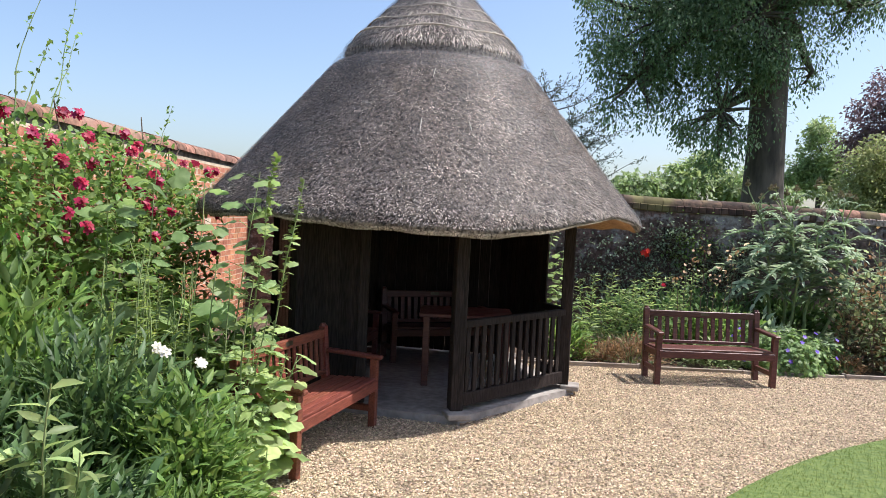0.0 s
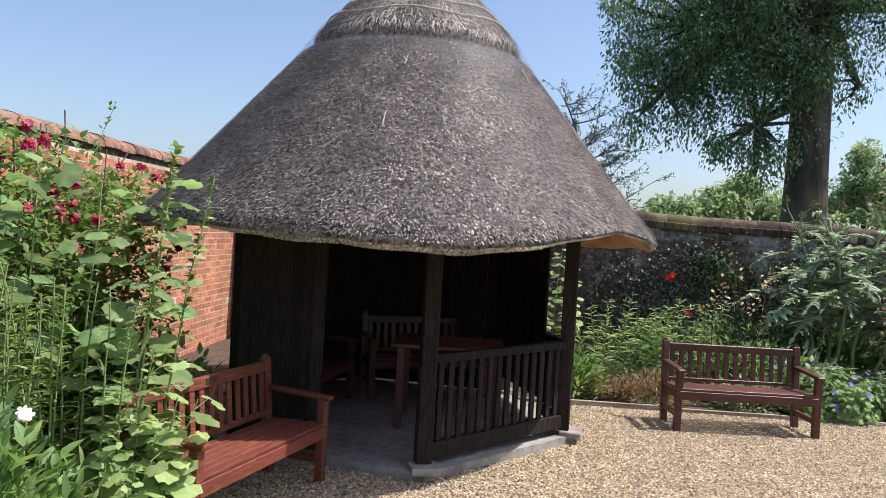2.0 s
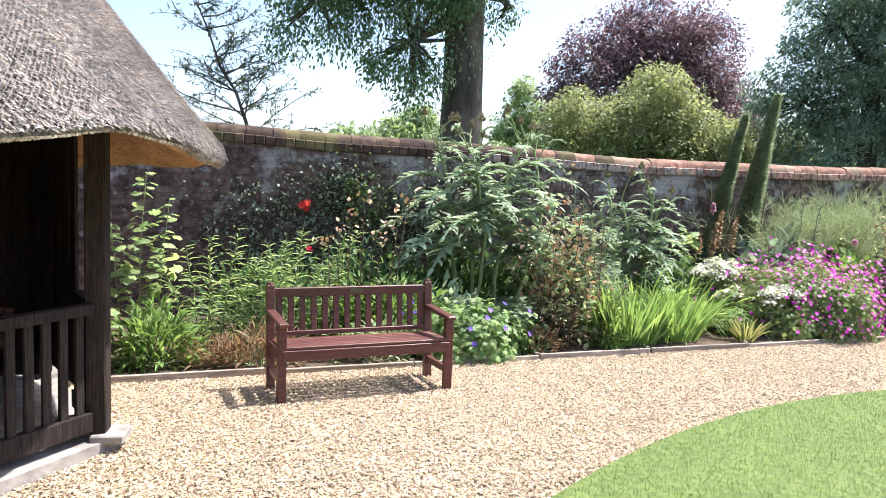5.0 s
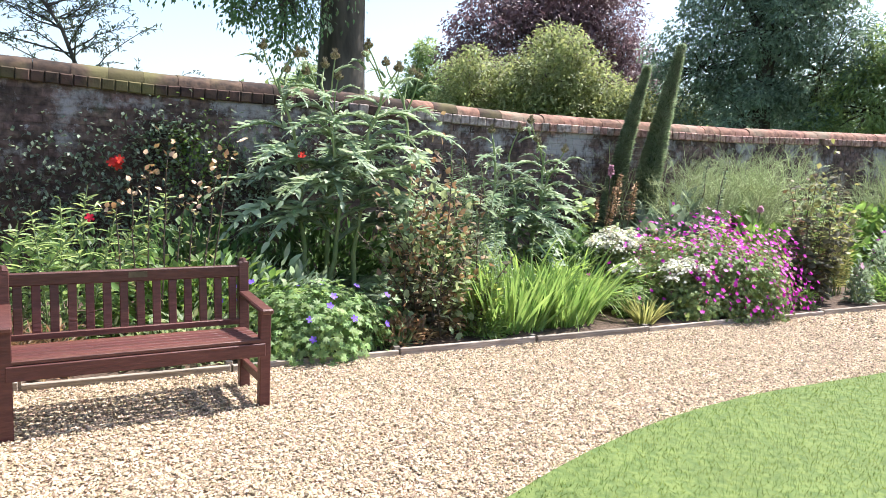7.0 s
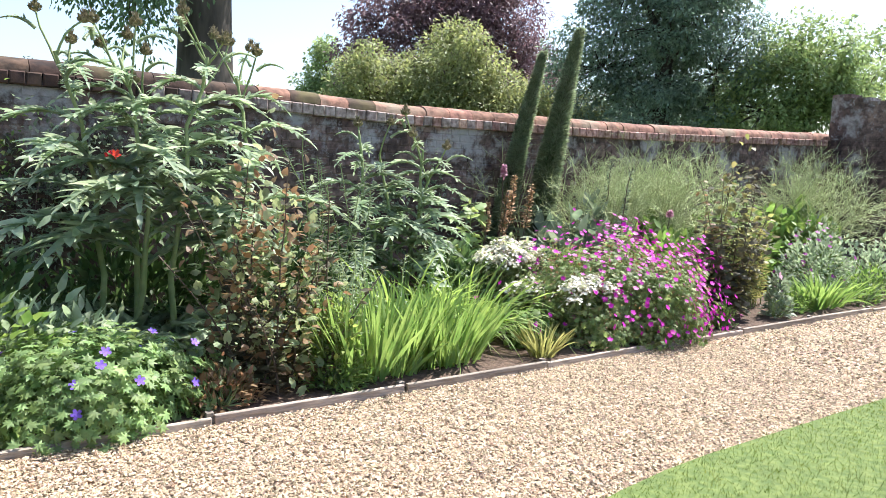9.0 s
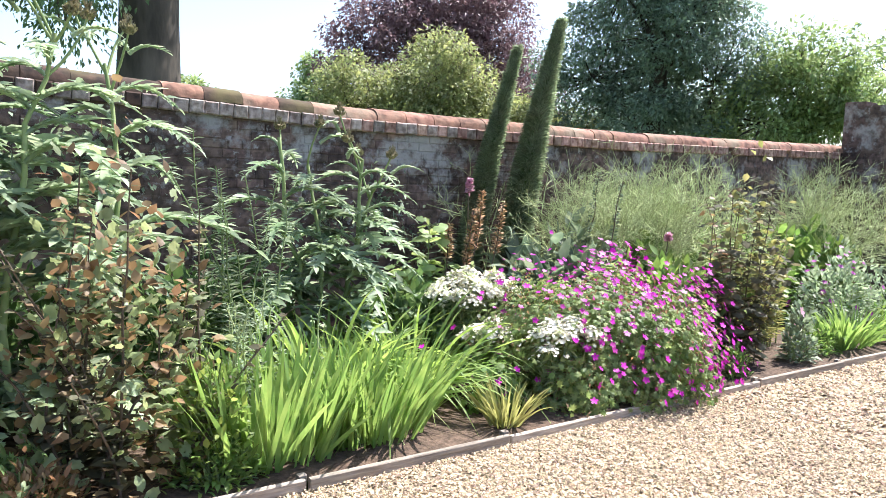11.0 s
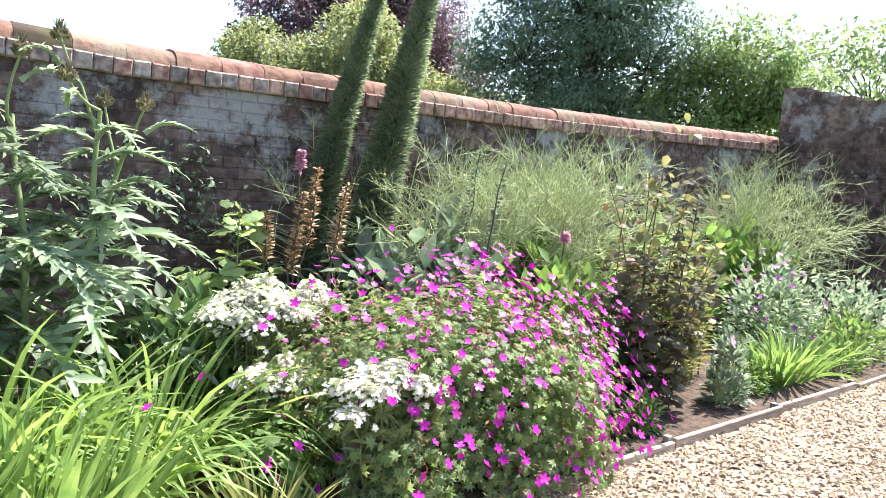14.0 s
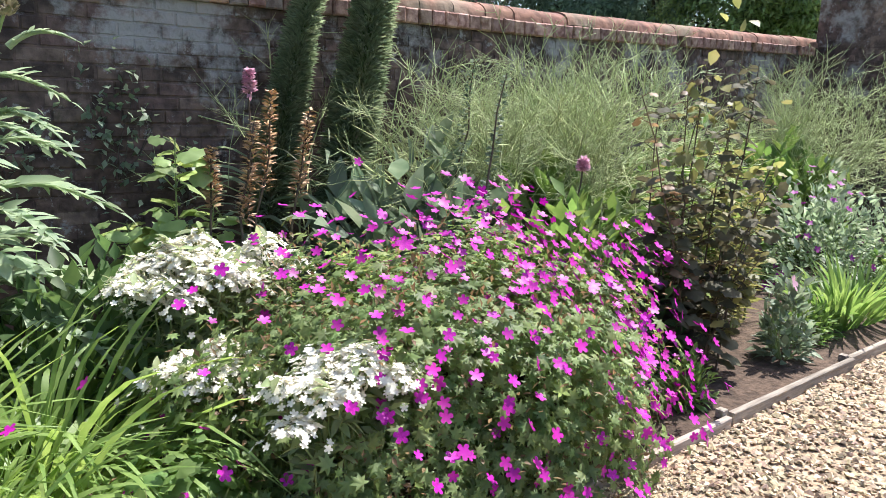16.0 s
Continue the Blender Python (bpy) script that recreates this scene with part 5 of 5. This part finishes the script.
sh, sl = Soup(), Soup()
for y, x, h in ((-0.6, 0.1, 2.78), (-1.05, 0.15, 2.62), (-1.1, 0.2, 3.05), (-1.0, 0.3, 2.95), (1.2, 0.1, 2.55)):
    pts = limb(sh, (x, y - 0.15, 2.0), (x + 0.05, y + 0.12, h), 0.006, 0.002, 0.05, 8, 4)
    q = pts[rng.integers(1, 8, 26)]
    leaves(sl, q + rng.normal(0, 0.02, (26, 3)), ball(26), 0.045, 0.028, "small")
tagged(sh.part("shoot_tangle", G["stem"], t), kind="stuff")
sl.part("shoot_leaves", G["mid"], t)

t = plant("hollyhock", -1.22, 4.55, "tall hollyhock with a bud spike beside the red bench", "hollyhock")
tops = stalks(t, [(0.0, 0.0, 2.0, 0.16, 0.0), (0.1, 0.05, 1.85, 0.22, 0.05), (-0.1, -0.1, 1.3, 0.05, -0.05), (0.05, -0.15, 1.0, 0.15, -0.05), (0.12, -0.1, 0.8, 0.2, -0.1), (0.0, -0.3, 0.7, 0.12, -0.1), (0.1, -0.35, 0.55, 0.15, -0.1)], "holly", 0.15, 0.12, "lobed", 44, 0.8, "stem", 0.06, 0.88)
stalks(t, [(0.1, -0.2, 0.55, 0.16, -0.12), (0.15, -0.05, 0.75, 0.2, 0.0), (0.05, -0.4, 0.4, 0.16, -0.1), (0.0, -0.1, 0.9, 0.1, 0.1)], "holly", 0.18, 0.14, "lobed", 20, 0.8, "stem", 0.1, 0.4)
bd = Soup()
for pts in tops[:2]:
    n = 70
    f = rng.random(n)
    p = pts[-1] + (pts[4] - pts[-1]) * f[:, None]
    leaves(bd, p, ball(n) * np.array([1, 1, 0.4]) + Z * 0.5, 0.045, 0.03, "lance")
tagged(bd.part("bud_scatter", G["lime"], t, "pale green buds"), kind="stuff")
t = plant("mallow", -1.95, 4.8, "tall leafy shoots with very large soft green leaves", "plant")
stalks(t, [(0, 0, 1.95, 0.05, 0), (0.25, 0.1, 1.8, 0.1, 0), (0.5, 0.2, 1.9, 0.15, 0.1), (-0.3, 0.1, 1.7, 0, 0)], "fresh", 0.20, 0.15, "lobed", 26, 0.8, "stem", 0.35, 0.45)
t = plant("goldenrod", -1.7, 4.35, "dense upright stems with many narrow light green leaves", "goldenrod")
stalks(t, [(rng.normal(0, 0.22), rng.normal(0, 0.16), 1.0 + 0.45 * rng.random(), rng.normal(0, 0.08), 0) for _ in range(24)], "lime", 0.12, 0.022, "lance", 60, 0.85)
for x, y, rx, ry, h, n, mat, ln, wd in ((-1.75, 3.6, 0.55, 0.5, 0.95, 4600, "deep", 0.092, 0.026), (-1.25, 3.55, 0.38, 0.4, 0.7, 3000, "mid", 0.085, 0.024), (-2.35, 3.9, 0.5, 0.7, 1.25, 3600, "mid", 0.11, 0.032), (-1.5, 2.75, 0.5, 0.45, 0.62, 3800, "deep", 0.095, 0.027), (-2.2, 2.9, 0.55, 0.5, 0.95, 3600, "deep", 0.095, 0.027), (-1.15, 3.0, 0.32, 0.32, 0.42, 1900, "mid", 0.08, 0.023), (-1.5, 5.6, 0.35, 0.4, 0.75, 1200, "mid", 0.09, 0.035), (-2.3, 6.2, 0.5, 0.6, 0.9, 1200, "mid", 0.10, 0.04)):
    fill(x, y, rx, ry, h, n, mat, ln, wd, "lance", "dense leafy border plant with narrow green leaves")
t = plant("peony", -1.3, 3.6, "white-flowered leafy plant in the border", "peony")
mound(t, 500, 0.3, 0.3, 0.8, 0.09, 0.04, "mid", "lance", 10)
bl = Soup()
for c in ((-0.09, 0, 0.95), (-0.05, -0.01, 0.935), (0.12, 0.02, 0.88)):
    d = ball(6) * 0.012
    blossoms(bl, np.array(c) + d, d * 30 + np.array([0.3, -0.8, 0.6]), 0.024)
bl.part("flowers", G["white"], t, "white blooms")
t = plant("foxglove", -1.42, 2.62, "leafy rosette of large pointed pale green leaves", "foxglove")
stalks(t, [(0, 0, 1.0, 0.02, 0), (0.1, -0.05, 0.75, 0.06, 0), (-0.15, 0.05, 0.7, -0.05, 0)], "holly", 0.20, 0.06, "lance", 22, 0.8, "stem", 0.15, 0.3)
t = plant("grass_clump", -1.1, 3.2, "thin straw-coloured and green stems at the gravel's edge", "grass")
clump(t, 160, 0.4, 0.008, (0.3, 0.3), 0.5, "brown")


# ---- garden walls, their bricks and the border's boards ----
BRICK = (0.215, 0.10, 0.065)


def brick_mesh(length, name="brick"):
    return boxed_mesh(name, (length, 0.05, BRICK[2]), 0.006)


def boxed_mesh(name, size, bevel):
    bm = boxed(bmesh.new(), size, Matrix(), 0)
    if bevel:
        front = [e for e in bm.edges if all(v.co.y < 0 for v in e.verts)]
        bmesh.ops.bevel(bm, geom=front, offset=bevel, segments=1, affect="EDGES")
    me = bpy.data.meshes.new(name)
    bm.to_mesh(me)
    bm.free()
    return me


BOXV = np.array([(x, y, z) for x in (-0.5, 0.5) for y in (-0.5, 0.5) for z in (-0.5, 0.5)])
BOXF = np.array([(0, 1, 3, 2), (4, 6, 7, 5), (0, 4, 5, 1), (2, 3, 7, 6), (0, 2, 6, 4), (1, 5, 7, 3)])


def level(x):
    return 0.0


def brick_wall(name, m, length, height, label, wall_mat, brick_mat, rest_mat, near, thick=0.33, seed=1, proud=0.006, rise=level):
    """A wall whose face lies in its own plane y = 0, x from 0 to length, with bonded bricks proud of the mortar.
    near: the stretch of x and z where the bricks are pieces of their own."""
    g = np.random.default_rng(seed)
    bm = bmesh.new()
    rings = []
    for x in np.linspace(0, length, 25):
        top = height - 0.02 + rise(x)
        rings.append([bm.verts.new(c) for c in ((x, 0, -0.02), (x, 0, top), (x, thick, top), (x, thick, -0.02))])
    for p, q in zip(rings, rings[1:]):
        for k in range(4):
            bm.faces.new((p[k], q[k], q[(k + 1) % 4], p[(k + 1) % 4]))
    bm.faces.new(list(reversed(rings[0])))
    bm.faces.new(rings[-1])
    core = part(name, bm, wall_mat, None)
    core.matrix_world = m
    tagged(core, label, "wall", kind="structure")
    edge = min(0.004, proud)
    stretcher, header = boxed_mesh("brick", BRICK, edge), boxed_mesh("brick", (0.10, 0.05, 0.065), edge)
    stretcher.materials.append(brick_mat)
    header.materials.append(brick_mat)
    rest, singles = [], 0
    for row in range(int((height + 0.2) / 0.075)):
        z = 0.035 + row * 0.075
        x = -0.11 * (row % 2)
        k = row % 2
        while x < length - 0.03:
            w = BRICK[0] if (row % 3) or (k % 2) else 0.10
            x0, x1 = max(x, 0.002), min(x + w, length - 0.002)
            out = g.normal(0, 0.35 * proud) + proud
            full = x1 - x0 > w - 0.001
            if x1 - x0 > 0.03 and g.random() > 0.015 and z + 0.03 < height - 0.02 + rise(x):
                if full and near[0] < x < near[1] and near[2] < z < near[3] and singles < 300:
                    ob = new("brick", stretcher if w > 0.2 else header)
                    ob.parent = core
                    ob.matrix_basis = pose((x0 + x1) / 2, (0.05 if w > 0.2 else 0.025) - out - (0.0 if w > 0.2 else 0.0), z + g.normal(0, 0.0015), 0, g.normal(0, 0.4), g.normal(0, 0.5))
                    singles += 1
                else:
                    rest.append(((x0 + x1) / 2, 0.04 - out, z + g.normal(0, 0.0015), x1 - x0, 0.08, 0.065))
            x += w + 0.010
            k += 1
    rest = np.array(rest)
    s = Soup()
    s.add(rest[:, None, :3] + BOXV[None] * rest[:, None, 3:], BOXF)
    tagged(s.part("brickwork", rest_mat, core, flat=True), kind="stuff")
    return core


def north_rise(x):
    """How much higher than its lowest stretch the old wall stands, by the distance from its west end."""
    return float(np.interp(x, [0, 5.2, 6.3, 7.6, 9.1, 10.5, 14, 16, 18.8], [0.16, 0.16, 0.11, 0.10, 0.055, 0.015, 0.035, 0.09, 0.17]))


north = brick_wall("wall_north", pose(WEST_X, WALL_Y, 0), EAST_X - WEST_X, 1.84, "old lime-washed brick garden wall, dark with age and moss",
                   M["mortar_old"], M["brick_old"], M["brick_rest"], (9.2, 12.6, 0.75, 1.9), seed=5, rise=north_rise)
west = brick_wall("wall_west", pose(WEST_X, -6.0, 0, 0, 0, 90), 17.2, 2.22, "warm orange-red brick garden wall with pale mortar",
                  M["mortar_red"], M["brick_red"], M["brick_red_rest"], (12.2, 15.2, 0.9, 2.2), seed=6, proud=0.0016)
east = brick_wall("wall_east", pose(EAST_X, WALL_Y + 0.1, 0, 0, 0, -90), 18.0, 2.05, "tall shaded brick wall that closes the garden",
                  M["mortar_old"], M["brick_old"], M["brick_rest"], (0, 0, 0, 0), seed=7)
s = Soup()
for k in range(12):
    s.add((BOXV * np.array([0.30, 0.34, 0.75 - 0.062 * k]) + np.array([0.25 + 0.3 * k, 0.165, 2.03 + (0.75 - 0.062 * k) / 2]))[None], BOXF)
s.part("raised_end", M["brick_rest"], east, "raised end of the wall that ramps down", flat=True)
far_wall = part("wall_south", boxed(bmesh.new(), (24, 0.3, 2.2), pose(6, -9, 1.08), 0), M["mortar_red"], None)
tagged(far_wall, "plain brick wall behind the lawn", "wall", kind="structure")


def coping_run(parent, m, length, height, material_at, seed, dentil_at=None, rise=level):
    """Rounded ridge tiles in a row on a projecting course of small upright bricks."""
    g = np.random.default_rng(seed)
    holder = new("coping")
    holder.parent, holder.matrix_basis = parent, m
    bm = bmesh.new()
    n, L = 11, 0.30
    prof = [(0.195 * math.cos(math.pi * k / (n - 1)), 0.122 * math.sin(math.pi * k / (n - 1)) ** 0.7) for k in range(n)]
    a = [bm.verts.new((0, y, z)) for y, z in prof]
    b = [bm.verts.new((L - 0.003, y * 0.99, z * 0.985)) for y, z in prof]
    for k in range(n - 1):
        bm.faces.new((a[k], a[k + 1], b[k + 1], b[k]))
    for ring in (a, list(reversed(b))):
        bm.faces.new([bm.verts.new(v.co) for v in ring])
    tile = bpy.data.meshes.new("coping_tile")
    bm.to_mesh(tile)
    bm.free()
    tile.shade_smooth()
    meshes = {}

    def of(mesh, mt):
        key = (mesh.name, mt.name)
        if key not in meshes:
            meshes[key] = mesh.copy()
            meshes[key].materials.append(mt)
        return meshes[key]

    def lay(name, mesh, mt, x, y, z, wobble):
        slope = math.degrees(math.atan2(rise(x + 0.15) - rise(x - 0.15), 0.30))
        ob = new(name, of(mesh, mt))
        ob.parent, ob.matrix_basis = holder, pose(x, y, z + rise(x), g.normal(0, wobble), -slope + g.normal(0, wobble * 0.5), g.normal(0, wobble * 0.6))

    dent = boxed_mesh("dentil", (0.107, 0.10, 0.10), 0.010)
    bed = Soup()
    x = 0.0
    while x < length - 0.1:
        lay("coping_tile", tile, material_at(x), x, 0.165, height + 0.060 + g.normal(0, 0.003), 0.8)
        bed.add((BOXV * np.array([0.31, 0.27, 0.085]) + np.array([x + 0.15, 0.165, height + 0.026 + rise(x + 0.15)]))[None], BOXF)
        x += L
    bed.part("coping_bed", M["mortar"], holder, flat=True)
    if dentil_at:
        for k in range(int(3.9 / 0.112), int(length / 0.112)):
            x = 0.06 + k * 0.112
            if g.random() > 0.02:
                lay("dentil", dent, dentil_at(x), x, 0.004 + g.normal(0, 0.004), height + 0.016, 1.4)
    return holder


coping_run(north, pose(0, 0, 0), EAST_X - WEST_X, 1.805, lambda x: M["coping_moss"] if x < 9.4 + 0.9 * math.sin(x * 9) else M["coping"], 1,
           lambda x: M["coping_moss"] if x < 8.3 + 0.6 * math.sin(x * 23) else M["dentil"] if x < 11.2 + math.sin(x * 31) else M["dentil_red"], north_rise)
coping_run(west, pose(0, 0, 0), 17.2, 2.20, lambda x: M["coping"], 2)
coping_run(east, pose(3.6, 0, 0), 14.4, 2.05, lambda x: M["coping"], 3)

board = boxed_mesh("edging_board", (1.18, 0.028, 0.09), 0.004)
board.materials.append(M["board"])
edging = thing("bed_edging", pose(0, 0, 0), "weathered timber board edging between gravel and border", "edging", kind="structure")
for k in range(13):
    ob = new("edging_board", board)
    ob.parent, ob.matrix_basis = edging, pose(0.55 + 1.2 * k, EDGE_Y + 0.01 * math.sin(k * 2.3), -0.006 + 0.008 * math.sin(k * 1.7), 0, 0.4 * math.sin(k * 3.1), 0.7 * math.sin(k * 1.3))
    if k % 1 == 0:
        peg = boxed_mesh("edging_peg", (0.04, 0.035, 0.13), 0.003)
        peg.materials.append(M["board"])
        p = new("edging_peg", peg)
        p.parent, p.matrix_basis = edging, pose(1.14 + 1.2 * k, EDGE_Y + 0.035, -0.012)


# ---- pebbles, lawn blades and litter ----
def pebbles(n, x0, x1, y0, y1, size, keep, seed):
    g = np.random.default_rng(seed)
    p = np.stack([x0 + (x1 - x0) * g.random(n), y0 + (y1 - y0) * g.random(n), np.zeros(n)], 1)
    p = p[keep(p[:, 0], p[:, 1])]
    n = len(p)
    oct_v = np.array([(1, 0, 0), (-1, 0, 0), (0, 1, 0), (0, -1, 0), (0, 0, 1)], dtype=float)
    oct_f = np.array([(0, 2, 4), (2, 1, 4), (1, 3, 4), (3, 0, 4)])
    v = oct_v[None] + g.normal(0, 0.24, (n, 5, 3))
    s = size * (0.55 + 0.75 * g.random((n, 1, 1))) * np.concatenate([np.ones((n, 1, 1)), 0.55 + 0.4 * g.random((n, 1, 1)), 0.35 + 0.35 * g.random((n, 1, 1))], 2)
    v = v * s
    a, tx = g.random(n) * 2 * np.pi, g.normal(0, 0.35, n)
    y = v[:, :, 1] * np.cos(tx)[:, None] - v[:, :, 2] * np.sin(tx)[:, None]
    z = v[:, :, 1] * np.sin(tx)[:, None] + v[:, :, 2] * np.cos(tx)[:, None]
    x = v[:, :, 0] * np.cos(a)[:, None] - y * np.sin(a)[:, None]
    y = v[:, :, 0] * np.sin(a)[:, None] + y * np.cos(a)[:, None]
    p[:, 2] = -0.006 + 0.008 * g.random(n)
    return Soup().add(p[:, None] + np.stack([x, y, z], 2), oct_f)


def lawn_y(x):
    return 6.88 - 0.088 * np.maximum(0.0, 6.9 - x) ** 2.0 - 0.05 * np.maximum(0.0, 3.3 - x) ** 2


def on_gravel(x, y):
    inside = (y < EDGE_Y - 0.02) & ((y > lawn_y(x) - 0.01) | (x < 0.6)) & (x > np.interp(y, [1, 3.6, 4.6, 5.2, 6.2], [-0.6, -0.97, -1.27, -1.33, -3]))
    gone = np.hypot(x - HC.x, y - HC.y) < 1.38
    return inside & ~gone


tagged(pebbles(360000, -1.4, 9.0, 3.2, 8.5, 0.0100, on_gravel, 21).part("gravel_stones", M["pebble"], flat=True), "loose pale honey-coloured gravel stones", "gravel", kind="stuff")
tagged(pebbles(26000, 9.0, 15.4, 6.6, 8.5, 0.016, on_gravel, 22).part("gravel_stones", M["pebble"], flat=True), "loose pale honey-coloured gravel stones", "gravel", kind="stuff")
tagged(pebbles(9000, -1.0, 15.3, 8.54, 9.4, 0.010, lambda x, y: x == x, 23).part("soil_crumbs", M["soil"]), "crumbs of dark soil and bark litter in the border", "soil", kind="stuff")

g = np.random.default_rng(31)
n = 90000
gx, gy = 1.6 + 8.4 * g.random(n), 3.9 + 3.1 * g.random(n)
ok = gy < lawn_y(gx) + 0.015 * g.normal(0, 1, n)
base = np.stack([gx, gy, np.full(n, 0.008)], 1)[ok]
k = len(base)
tip = base + np.stack([g.normal(0, 0.012, k), g.normal(0, 0.012, k), 0.011 + 0.016 * g.random(k)], 1)
a = g.random(k) * np.pi
side = np.stack([np.cos(a), np.sin(a), np.zeros(k)], 1) * 0.0022
tagged(Soup().add(np.stack([base - side, base + side, tip], 1), [(0, 1, 2)]).part("lawn_blades", M["blade"]), "short mown blades of the lawn", "grass", kind="stuff")
